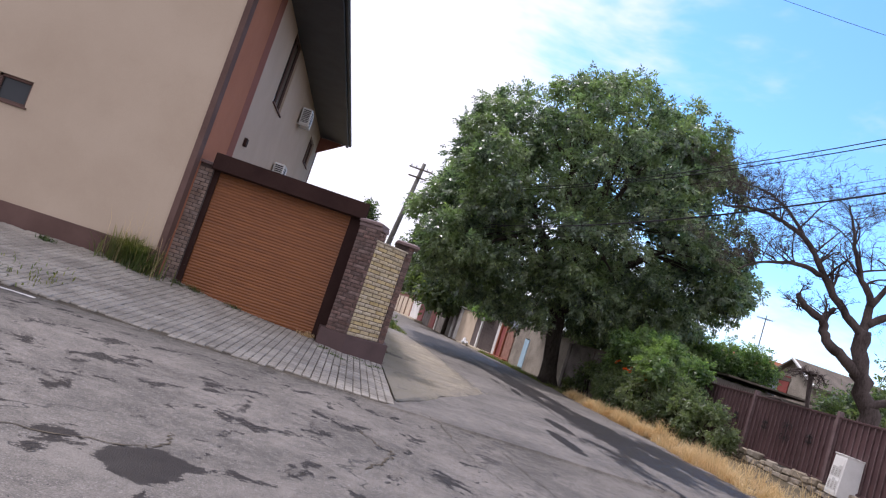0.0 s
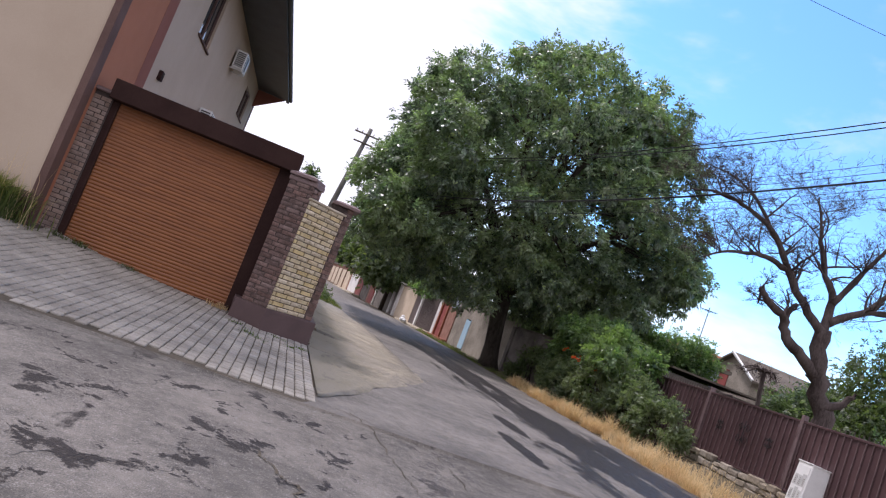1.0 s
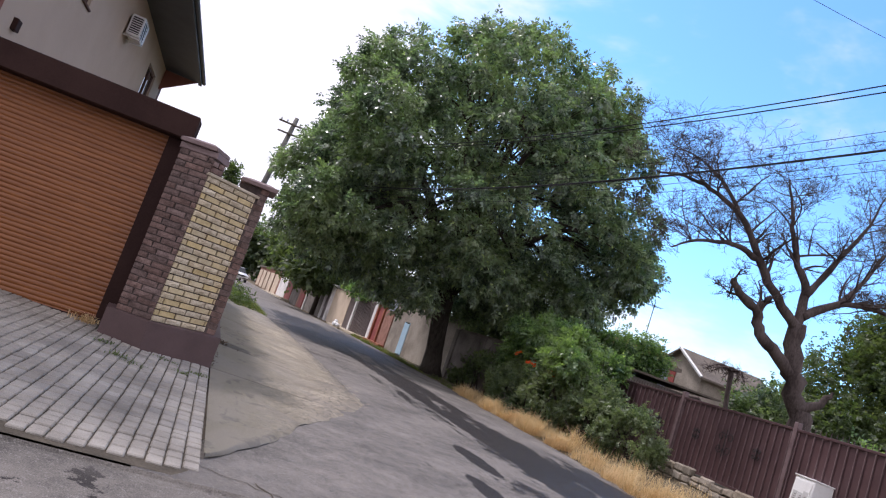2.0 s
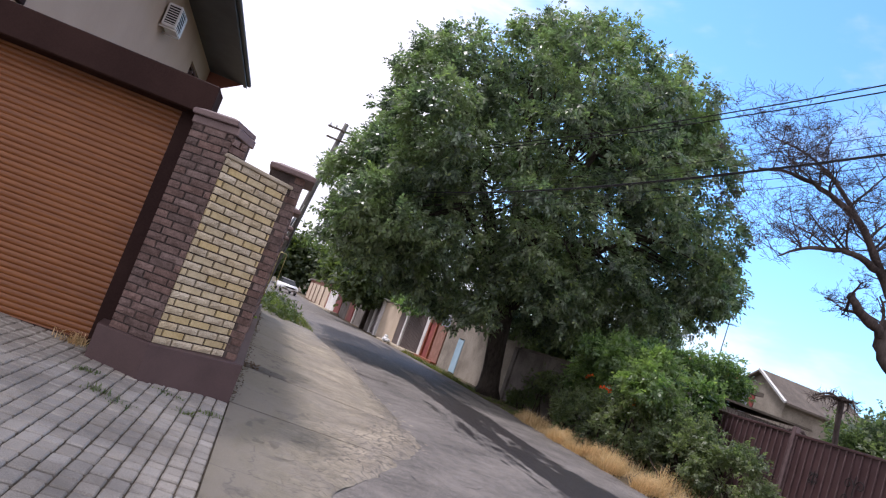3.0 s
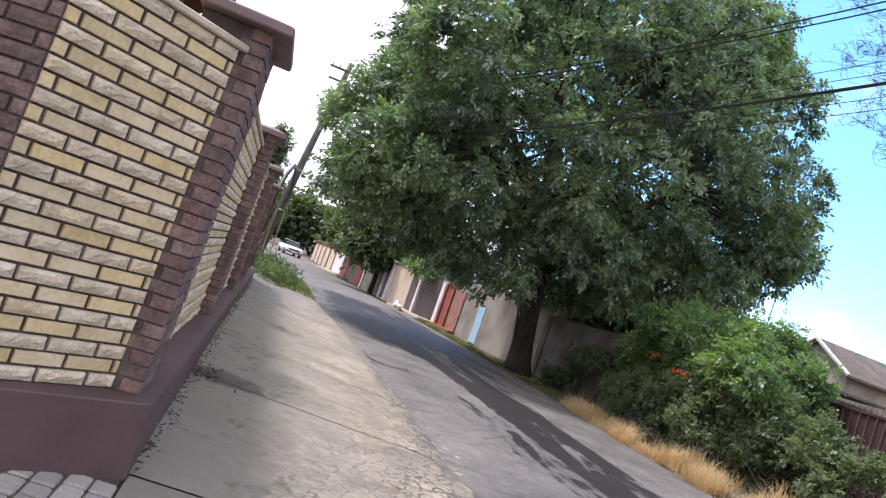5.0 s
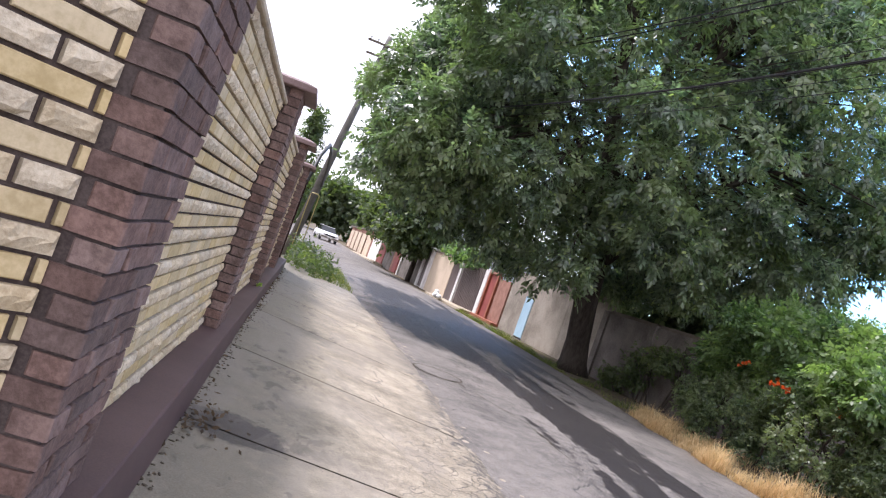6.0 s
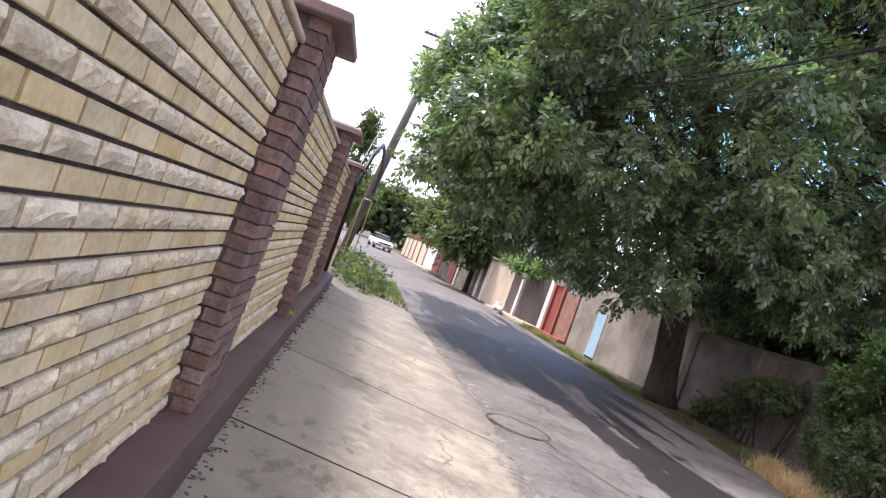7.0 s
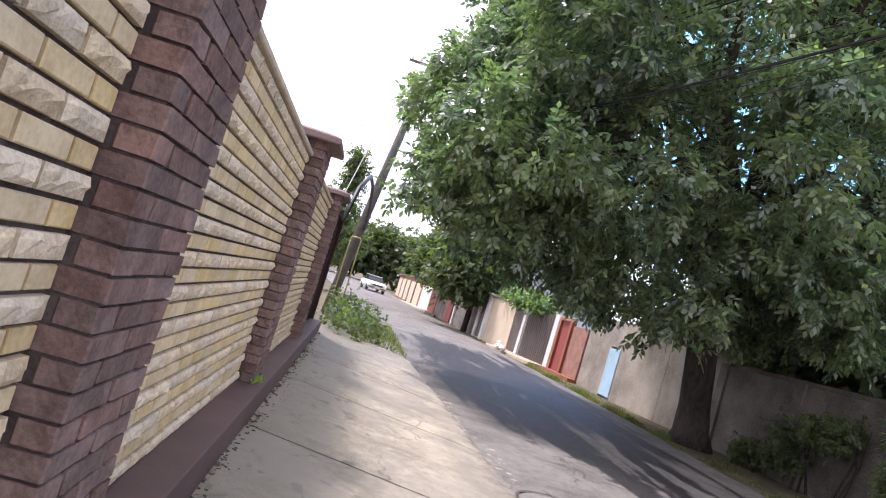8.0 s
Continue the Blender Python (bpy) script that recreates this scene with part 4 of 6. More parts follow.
# ---- house ----
def house():
    root = thing("house", "two-storey beige rendered house with a dark metal roof", "house")
    hx, hy, far = -4.42, 14.15, 32.9
    front = bmesh.new()
    # front wall with the small window opening
    wx0, wx1, wz0, wz1 = -8.25, -7.62, 2.55, 3.05
    xs, zs = (-26, wx0, wx1, hx - 0.1), (0.8, wz0, wz1, 9.5)
    for yy in (hy, hy + 0.3):
        g = [[front.verts.new((x, yy, z)) for x in xs] for z in zs]
        for j in range(3):
            for i in range(3):
                if (i, j) != (1, 1):
                    front.faces.new((g[j][i], g[j][i + 1], g[j + 1][i + 1], g[j + 1][i]))
        keep = g if yy == hy else keep + g
    for a, b in (((1, 1), (1, 2)), ((1, 2), (2, 2)), ((2, 2), (2, 1)), ((2, 1), (1, 1)), ((0, 0), (0, 3)), ((0, 3), (3, 3)), ((3, 3), (3, 0)), ((3, 0), (0, 0))):
        front.faces.new((keep[a[0]][a[1]], keep[b[0]][b[1]], keep[b[0] + 4][b[1]], keep[a[0] + 4][a[1]]))
    bmesh.ops.recalc_face_normals(front, faces=front.faces)
    part("wall", front, M["stucco"], root)
    part("plinth", block(-26, hx + 0.012, hy - 0.05, hy + 0.3, -0.2, 0.80, 0.006), M["brown_trim"], root, "dark brown plinth band")
    part("corner_strip", block(hx - 0.10, hx + 0.015, hy - 0.025, hy + 0.3, 0.8, 9.5, 0.004), M["brown_trim"], root, "brown corner strip")
    part("side_band", block(hx - 0.3, hx, hy + 0.3, 16.35, 0, 8.2), M["orange_stucco"], root, "terracotta painted band")
    part("side_band", block(hx - 0.3, hx + 0.004, 16.35, 16.95, 0, 8.2), M["rust_stucco"], root, "rust painted band")
    wins = ((19.3, 20.9, 5.35, 7.45), (29.3, 31.2, 5.6, 6.7))
    edges = [16.95, wins[0][0], wins[0][1], wins[1][0], wins[1][1], far]
    for i in range(5):
        a, b = edges[i], edges[i + 1]
        if i in (1, 3):
            w = wins[i // 2]
            part("wall_under_window", block(hx - 0.3, hx, a, b, 0, w[2]), M["grey_stucco"], root)
            part("wall_over_window", block(hx - 0.3, hx, a, b, w[3], 8.2), M["grey_stucco"], root)
        else:
            part("wall", block(hx - 0.3, hx, a, b, 0, 8.2), M["grey_stucco"], root, "warm grey side wall")
    part("corner_strip", block(hx - 0.3, hx + 0.012, far, far + 0.35, 0, 8.2), M["brown_trim"], root, "brown corner strip")
    part("back_wall", block(-26, hx - 0.3, far + 0.05, far + 0.35, 0, 8.2), M["stucco"], root)

    def side_window(w):
        win = part("window", block(hx - 0.16, hx - 0.10, w[0], w[1], w[2], w[3]), M["glass"], root, "dark glazed window")
        for f in ((w[0], w[0] + 0.07, w[2], w[3]), (w[1] - 0.07, w[1], w[2], w[3]), (w[0], w[1], w[2], w[2] + 0.07), (w[0], w[1], w[3] - 0.07, w[3]), ((w[0] + w[1]) / 2 - 0.04, (w[0] + w[1]) / 2 + 0.04, w[2], w[3])):
            part("frame", block(hx - 0.12, hx - 0.06, f[0], f[1], f[2], f[3], 0.004), M["brown_trim"], win)
        part("sill", block(hx - 0.1, hx + 0.05, w[0] - 0.05, w[1] + 0.05, w[2] - 0.04, w[2], 0.004), M["brown_trim"], win)

    for w in wins:
        side_window(w)
    win = part("window", block(wx0, wx1, hy + 0.12, hy + 0.16, wz0, wz1), M["glass"], root, "small dark window")
    for f in ((wx0, wx0 + 0.05, wz0, wz1), (wx1 - 0.05, wx1, wz0, wz1), (wx0, wx1, wz0, wz0 + 0.05), (wx0, wx1, wz1 - 0.05, wz1)):
        part("frame", block(f[0], f[1], hy + 0.06, hy + 0.13, f[2], f[3], 0.004), M["brown_trim"], win)
    part("sill", block(wx0 - 0.04, wx1 + 0.04, hy - 0.04, hy + 0.1, wz0 - 0.035, wz0, 0.004), M["brown_trim"], win)
    # roof: an overhanging slope with fascia, soffit and gutter
    roof = bmesh.new()
    ex, ez, rx, rz = -3.05, 7.46, -15.0, 13.8
    v = [roof.verts.new(p) for p in ((ex, 13.2, ez + 0.12), (ex, 32.65, ez + 0.12), (rx, 32.65, rz), (rx, 13.2, rz))]
    w = [roof.verts.new(p) for p in ((ex, 13.2, ez), (ex, 32.65, ez), (rx, 32.65, rz - 0.15), (rx, 13.2, rz - 0.15))]
    roof.faces.new(v)
    roof.faces.new(w[::-1])
    for i in range(4):
        roof.faces.new((v[i], w[i], w[(i + 1) % 4], v[(i + 1) % 4]))
    bmesh.ops.recalc_face_normals(roof, faces=roof.faces)
    rf = part("roof", roof, M["roof_metal"], root, "dark standing-seam metal roof")
    part("gutter", tube([(ex + 0.03, 13.2, ez + 0.02), (ex + 0.03, 32.65, ez + 0.02)], 0.07, 8), M["roof_metal"], rf)
    part("fascia", block(ex - 0.14, ex - 0.02, 13.2, 32.65, ez - 0.12, ez + 0.06), M["roof_metal"], rf)
    part("soffit", block(hx - 0.02, ex - 0.13, 13.25, 32.6, ez - 0.06, ez - 0.02), M["roof_metal"], rf, "dark boarded soffit")
    end = bmesh.new()
    v = [end.verts.new(p) for p in ((hx + 0.01, 32.5, ez - 0.85), (ex - 0.2, 32.5, ez - 0.08), (hx + 0.01, 32.5, ez - 0.08))]
    w = [end.verts.new((p.co.x, 32.58, p.co.z)) for p in v]
    end.faces.new(v)
    end.faces.new(w[::-1])
    for i in range(3):
        end.faces.new((v[i], w[i], w[(i + 1) % 3], v[(i + 1) % 3]))
    bmesh.ops.recalc_face_normals(end, faces=end.faces)
    part("eave_return", end, M["rust_stucco"], rf, "rust painted return under the eave")
    part("wall_vent", block(hx - 0.02, hx + 0.08, 17.55, 17.75, 3.7, 3.9, 0.01), M["dark_metal"], root, "small dark wall vent")


house()


def air_conditioner(y, z):
    root = thing("air_conditioner", "white outdoor air conditioner unit on a wall bracket", "air conditioner", "air conditioners on the house")
    x0, x1 = -4.36, -4.02
    part("case", block(x0, x1, y, y + 0.8, z, z + 0.56, 0.02, seg=2), M["white_paint"], root)
    grille = part("grille", block(x1 - 0.005, x1 + 0.004, y + 0.08, y + 0.56, z + 0.05, z + 0.51), M["black"], root, "dark fan grille")
    for k in range(6):
        part("bar", block(x1, x1 + 0.012, y + 0.07, y + 0.57, z + 0.07 + 0.08 * k, z + 0.085 + 0.08 * k), M["white_paint"], grille)
    for yy in (y + 0.1, y + 0.66):
        part("bracket", block(-4.42, x1, yy, yy + 0.04, z - 0.04, z), M["white_paint"], root)
    side = part("side_grille", block(x0 + 0.05, x1 - 0.04, y - 0.004, y + 0.004, z + 0.06, z + 0.5), M["black"], root, "dark side vent")
    for k in range(7):
        part("bar", block(x0 + 0.05, x1 - 0.04, y - 0.012, y - 0.003, z + 0.08 + 0.06 * k, z + 0.1 + 0.06 * k), M["white_paint"], side)


air_conditioner(24.3, 6.05)
air_conditioner(22.5, 3.7)


# ---- walnut tree ----
def walnut():
    root = thing("walnut_tree", "large spreading walnut tree with dense dark green foliage", "tree", at=(0, 0, 0))
    rs = np.random.RandomState(3)
    base = Vector((9.05, 32.0, -0.15))
    tr = bmesh.new()
    tube([base, base + Vector((-0.02, 0, 0.35)), base + Vector((-0.1, -0.02, 1.0)), base + Vector((-0.25, -0.05, 2.0)), base + Vector((-0.42, -0.1, 3.1)), base + Vector((-0.6, -0.2, 4.6))],
         [0.56, 0.42, 0.34, 0.33, 0.36, 0.3], 14, tr)
    for v in tr.verts:
        k = 1 + 0.16 * noise.noise((v.co.x * 2.2, v.co.y * 2.2, v.co.z * 0.7))
        c = base + Vector((0.1, -0.05, 0))
        v.co.x, v.co.y = c.x + (v.co.x - c.x) * k, c.y + (v.co.y - c.y) * k
    part("trunk", tr, M["bark"], root, "thick dark furrowed trunk", smooth=True)
    centre = Vector((8.35, 31.6, 7.9))
    rad = np.array([7.1, 6.0, 6.1])
    # limbs
    rnd = random.Random(21)
    limbs = bmesh.new()
    fork = base + Vector((-0.43, -0.12, 3.2))
    for k in range(13):
        a = 2 * math.pi * k / 13 + rnd.uniform(-0.2, 0.2)
        up = rnd.uniform(0.05, 1.0)
        tip = centre + Vector((math.cos(a) * rad[0] * 0.8 * (1 - up * 0.5), math.sin(a) * rad[1] * 0.8 * (1 - up * 0.5), rad[2] * (up * 1.25 - 0.45)))
        p = [fork.lerp(tip, t) + Vector((rnd.uniform(-0.3, 0.3), rnd.uniform(-0.3, 0.3), 0.9 * math.sin(math.pi * t) + rnd.uniform(-0.2, 0.2))) * (0 if t == 0 else 1) for t in (0, 0.2, 0.4, 0.6, 0.8, 1)]
        tube(p, [0.24, 0.19, 0.15, 0.11, 0.07, 0.03], 7, limbs)
        for t in (2, 3, 3, 4, 4):
            q = p[t]
            e = q + Vector((rnd.uniform(-1, 1), rnd.uniform(-1, 1), rnd.uniform(-0.3, 0.9))) * 2.0
            tube([q, q.lerp(e, 0.5) + Vector((0, 0, 0.2)), e], [0.06, 0.04, 0.012], 5, limbs)
    tagged(part("branchwork", limbs, M["bark"], root, "dark spreading limbs", smooth=True), kind="stuff")
    # crown: boughs that end in drooping clumps of compound leaves, with gaps between them
    def mass(n, c, r, lo, seed, size):
        """Clump centres over an uneven shell, the way they face, and their sizes."""
        q = np.random.RandomState(seed)
        d = []
        k = 0
        while len(d) < n and k < 40 * n:
            k += 1
            v = q.normal(0, 1, 3)
            v /= np.linalg.norm(v)
            if all(np.dot(v, w) < 1 - 0.9 / n for w in d):
                d.append(v)
        d = np.array(d)
        f = np.array([noise.noise(Vector(v) * 1.7 + Vector((seed, 0, 0))) for v in d])
        t = lo + (1 - lo) * q.uniform(0, 1, len(d)) ** 0.6
        return np.asarray(c) + d * np.asarray(r) * (t * (1 + 0.16 * f))[:, None], d, size * q.uniform(0.75, 1.25, len(d))

    groups = (mass(165, centre, rad * 0.96, 0.86, 1, 1.0), mass(72, centre, rad * 0.70, 0.6, 9, 1.15), mass(15, (14.6, 30.8, 6.7), (1.7, 1.9, 1.6), 0.5, 2, 0.8),
              mass(20, (2.75, 32.2, 6.0), (1.6, 2.2, 2.3), 0.5, 4, 0.9), mass(26, (11.7, 30.6, 11.9), (2.1, 2.0, 2.0), 0.5, 6, 0.9), mass(8, (16.2, 30.8, 6.3), (0.9, 1.0, 0.9), 0.5, 8, 0.6),
              mass(28, (2.55, 30.0, 4.2), (1.6, 2.8, 1.4), 0.4, 10, 0.8), mass(24, (11.0, 30.6, 4.9), (2.4, 2.6, 1.0), 0.4, 12, 0.8),
              mass(9, (2.6, 33.4, 8.2), (0.9, 1.4, 1.2), 0.4, 16, 0.7), mass(9, (1.9, 31.2, 5.4), (0.8, 1.4, 1.2), 0.4, 18, 0.7))
    C = np.concatenate([g[0] for g in groups])
    D = np.concatenate([g[1] for g in groups])
    S = np.concatenate([g[2] for g in groups])
    low = 2.5 + np.clip(C[:, 0] - 11.0, 0, 9) * 0.55
    keep = C[:, 2] > low
    C, D, S = C[keep], D[keep], S[keep]
    P, O = [], []
    for c, d, r in zip(C, D, S):
        n = int(20 * r * r)
        v = unit(rs.normal(0, 1, (n, 3)) + d * 0.55 + np.array([0, 0, 0.35]))
        t = rs.uniform(0.25, 1, (n, 1)) ** 0.5
        P.append(c + v * r * t * np.array([1.0, 1.0, 0.72]) - np.array([0, 0, 0.12]) * t)
        O.append(v)
    P, O = np.concatenate(P), np.concatenate(O)
    keep = P[:, 2] > 2.0 + np.clip(P[:, 0] - 11.0, 0, 9) * 0.5
    P, O = P[keep], O[keep]
    quads("crown", leaves(P, O, rs, per=7, leaflets=7, length=0.172, width=0.041, spread=0.25, stalk=0.30, droop=0.6), M["walnut_leaf"], root, "dense crown of drooping compound leaves")
    # dark inner twigs that carry the clumps
    twigs = bmesh.new()
    for c, r in zip(C[::2], S[::2]):
        a = Vector(c).lerp(centre, 0.45)
        tube([a, a.lerp(Vector(c), 0.5) + Vector((0, 0, 0.15)), Vector(c)], [0.05, 0.03, 0.012], 5, twigs)
    tagged(part("twigwork", twigs, M["bark"], root, "dark inner twigs"), kind="stuff")


walnut()



# ---- right side: gate, verge, shrubs ----
def maroon_gate():
    x, z0, z1 = 11.05, 0.36, 1.95
    spans = (("gate_leaf", 15.85, 19.15, True), ("fence_section", 19.25, 22.6, False), ("fence_section", 12.2, 15.75, False))
    root = thing("metal_gate", "maroon sheet-metal yard gate with scroll ornaments on a rubble footing", "gate")
    for name, y0, y1, main in spans:
        leaf = part(name, block(x, x + 0.03, y0, y1, z0, z1, 0.003), M["gate_paint"], root)
        n = int((y1 - y0) / 0.18)
        for k in range(n + 1):
            yy = y0 + 0.03 + (y1 - y0 - 0.08) * k / n
            part("rib", block(x - 0.028, x, yy, yy + 0.018, z0 + 0.05, z1 - 0.05), M["gate_rib"], leaf)
        for zz in (z0, z1 - 0.05):
            part("rail", block(x - 0.035, x, y0, y1, zz, zz + 0.05, 0.004), M["gate_paint"], leaf)
        if not main:
            for k in range(int((y1 - y0) / 0.12)):
                part("spike", tube([(x, y0 + 0.06 + 0.12 * k, z1 - 0.02), (x, y0 + 0.06 + 0.12 * k, z1 + 0.1)], [0.01, 0.003], 5), M["gate_paint"], leaf)
        spots = ((0.5, 1.0), (0.22, 0.45), (0.78, 0.45)) if main else ((0.18, 0.4),)
        for f, s in spots:
            cy, cz = y0 + (y1 - y0) * f, z0 + 0.85
            orn = bmesh.new()
            for sy in (-1, 1):
                for sz in (-1, 1):
                    pts = []
                    for i in range(15):
                        a = i / 14 * 2.4 * math.pi
                        r = 0.11 * s * (1 - i / 18)
                        pts.append((x - 0.045, cy + sy * (0.02 + 0.11 * s - r * math.cos(a)), cz + sz * (0.13 * s + r * math.sin(a))))
                    tube(pts, 0.009, 5, orn)
            tube([(x - 0.045, cy, cz - 0.3 * s), (x - 0.045, cy, cz + 0.3 * s)], 0.009, 5, orn)
            part("scroll", orn, M["black"], leaf, "wrought scroll ornament")
    for y in (15.8, 19.2, 12.1, 22.65):
        part("post", block(x - 0.05, x + 0.07, y - 0.05, y + 0.05, -0.1, z1 + 0.12, 0.006), M["gate_rib"], root)
    # rubble footing
    rnd = random.Random(4)
    foot = thing("wall_footing", "low footing of rough rubble stones", "stone wall", kind="structure")
    part("core", block(x - 0.05, x + 0.2, 11.8, 22.8, -0.3, z0 - 0.03), M["joint"], foot)
    y = 11.8
    while y < 22.8:
        w = rnd.uniform(0.22, 0.48)
        z = -0.1
        while z < 0.3:
            h = rnd.uniform(0.12, 0.2)
            bm = block(x - 0.15 - rnd.uniform(0, 0.05), x, y, y + w - 0.02, z, z + h - 0.015, 0.03)
            for v in bm.verts:
                v.co += Vector((rnd.uniform(-1, 1), rnd.uniform(-1, 1), rnd.uniform(-1, 1))) * 0.014
            part("stone", bm, M["rubble"], foot)
            z += h
        y += w


maroon_gate()


def meter_box():
    root = thing("utility_cabinet", "white utility cabinet covered with torn faded notices", "cabinet")
    bx, by = 10.62, 14.8
    turn = Matrix.Translation((bx, by, 0)) @ Matrix.Rotation(radians(-14), 4, "Z") @ Matrix.Rotation(radians(4), 4, "Y")
    part("body", block(0, 0.42, 0, 0.58, 0.2, 1.12, 0.012, m=turn), M["white_paint"], root)
    part("base", block(0.03, 0.39, 0.04, 0.54, -0.15, 0.2, m=turn), M["old_plaster"], root, "rough plinth")
    part("door", block(-0.015, 0.0, 0.04, 0.54, 0.26, 1.06, 0.004, m=turn), M["white_paint"], root, "white sheet door")
    rnd = random.Random(2)
    for k in range(6):
        y, z = 0.06 + 0.155 * (k % 3), 0.62 - 0.3 * (k // 3)
        note = part("notice", block(-0.021, -0.017, y, y + rnd.uniform(0.11, 0.145), z, z + rnd.uniform(0.2, 0.27), m=turn), M["paper"], root, "faded paper notice")
        for j in range(4):
            part("text_bar", block(-0.0235, -0.0225, y + 0.02, y + rnd.uniform(0.07, 0.1), z + 0.04 + 0.04 * j, z + 0.052 + 0.04 * j, m=turn), M["slate"], note)
    part("lid", block(-0.02, 0.44, -0.02, 0.60, 1.12, 1.145, 0.006, m=turn), M["white_paint"], root)


meter_box()


def shrub(name, label, lumps, n, material, seed, leaf, stems=14, per=10, leaflets=5, category="shrub"):
    """lumps: centre and radii of the masses of leaves."""
    rs = np.random.RandomState(seed)
    root = thing(name, label, category)
    P, D = [], []
    total = sum(l[3] * l[5] for l in lumps)
    for cx, cy, cz, rx, ry, rz in lumps:
        k = max(3, int(n * rx * rz / total / 11))
        d = unit(rs.normal(0, 1, (k, 3)))
        f = np.array([noise.noise(Vector(v) * 2.3 + Vector((cx, cy, 0))) for v in d])
        t = rs.uniform(0.4, 1, k) ** 0.5 * (1 + 0.35 * f)
        heart = np.array([cx, cy, cz]) + d * np.array([rx, ry, rz]) * t[:, None]
        # each spray: leaves fanned about the end of a shoot
        w = unit(np.repeat(d, 11, 0) * 0.6 + rs.normal(0, 0.8, (k * 11, 3)) + np.array([0, 0, 0.3]))
        reach = np.repeat(rs.uniform(0.16, 0.36, k), 11)[:, None] * rs.uniform(0.3, 1, (k * 11, 1))
        P.append(np.repeat(heart, 11, 0) + w * reach)
        D.append(w)
    P, D = np.concatenate(P), np.concatenate(D)
    gz = np.array([ground_z(x, y) for x, y in P[:, :2]])
    keep = P[:, 2] > gz + 0.05
    P, D = P[keep], D[keep]
    quads("foliage", leaves(P, D, rs, per=per, leaflets=leaflets, **leaf), material, root)
    rnd = random.Random(seed)
    for k in range(stems):
        cx, cy, cz, rx, ry, rz = lumps[k % len(lumps)]
        b = Vector((cx + rnd.uniform(-0.5, 0.5) * rx, cy + rnd.uniform(-0.5, 0.5) * ry, 0))
        b.z = ground_z(b.x, b.y) - 0.05
        e = Vector((cx + rnd.uniform(-0.8, 0.8) * rx, cy + rnd.uniform(-0.8, 0.8) * ry, cz + rnd.uniform(0, 0.7) * rz))
        part("stem", tube([b, b.lerp(e, 0.5) + Vector((rnd.uniform(-0.2, 0.2), rnd.uniform(-0.2, 0.2), 0.1)), e], [0.03, 0.02, 0.006], 5), M["bark"], root, "thin woody stem")
    return root


shrub("bush", "dense green roadside bush with small leaves", ((9.9, 19.4, 0.55, 0.6, 0.9, 0.7), (9.75, 20.75, 0.7, 0.8, 1.3, 0.75), (9.6, 23.0, 0.85, 0.9, 1.7, 0.95), (9.6, 25.3, 0.75, 0.8, 1.3, 0.85), (9.95, 21.8, 1.2, 0.75, 1.6, 0.7)),
      1600, M["bush_leaf"], 7, dict(length=0.062, width=0.021, spread=0.15, stalk=0.11, droop=0.1), 34)
vine = shrub("trumpet_vine", "bright green trumpet vine with orange-red flowers", ((9.9, 22.4, 2.0, 0.95, 1.5, 0.62), (10.2, 24.6, 2.2, 1.1, 1.6, 0.75), (10.4, 26.2, 1.8, 0.8, 1.0, 0.6)),
             850, M["vine_leaf"], 9, dict(length=0.10, width=0.032, spread=0.2, stalk=0.24, droop=0.35), 16, leaflets=7)

shrub("wall_shrub", "dark straggling creeper against the old plaster wall", ((9.95, 29.4, 1.2, 0.25, 0.55, 0.75), (9.95, 28.2, 1.3, 0.22, 0.5, 0.6), (9.85, 30.6, 0.25, 0.2, 0.5, 0.2)),
      48, M["far_leaf"], 15, dict(length=0.08, width=0.03, spread=0.22, stalk=0.14, droop=0.4), 8)


def vine_flowers():
    rnd = random.Random(8)
    for x, y, z in ((8.85, 23.2, 1.56), (8.92, 23.0, 1.50), (9.3, 23.75, 1.6), (9.05, 22.1, 1.5), (9.1, 22.0, 1.42), (9.0, 24.4, 1.7)):
        for k in range(4):
            bm = bmesh.new()
            o = Vector((x + rnd.uniform(-0.06, 0.06), y + rnd.uniform(-0.08, 0.08), z + rnd.uniform(-0.05, 0.05)))
            d = Vector((-0.8, rnd.uniform(-0.7, 0.2), rnd.uniform(-0.2, 0.4))).normalized()
            tube([o, o + d * 0.05, o + d * 0.075], [0.008, 0.016, 0.035], 7, bm, cap=False)
            part("flower", bm, M["flower"], vine, "orange-red trumpet flower")


vine_flowers()


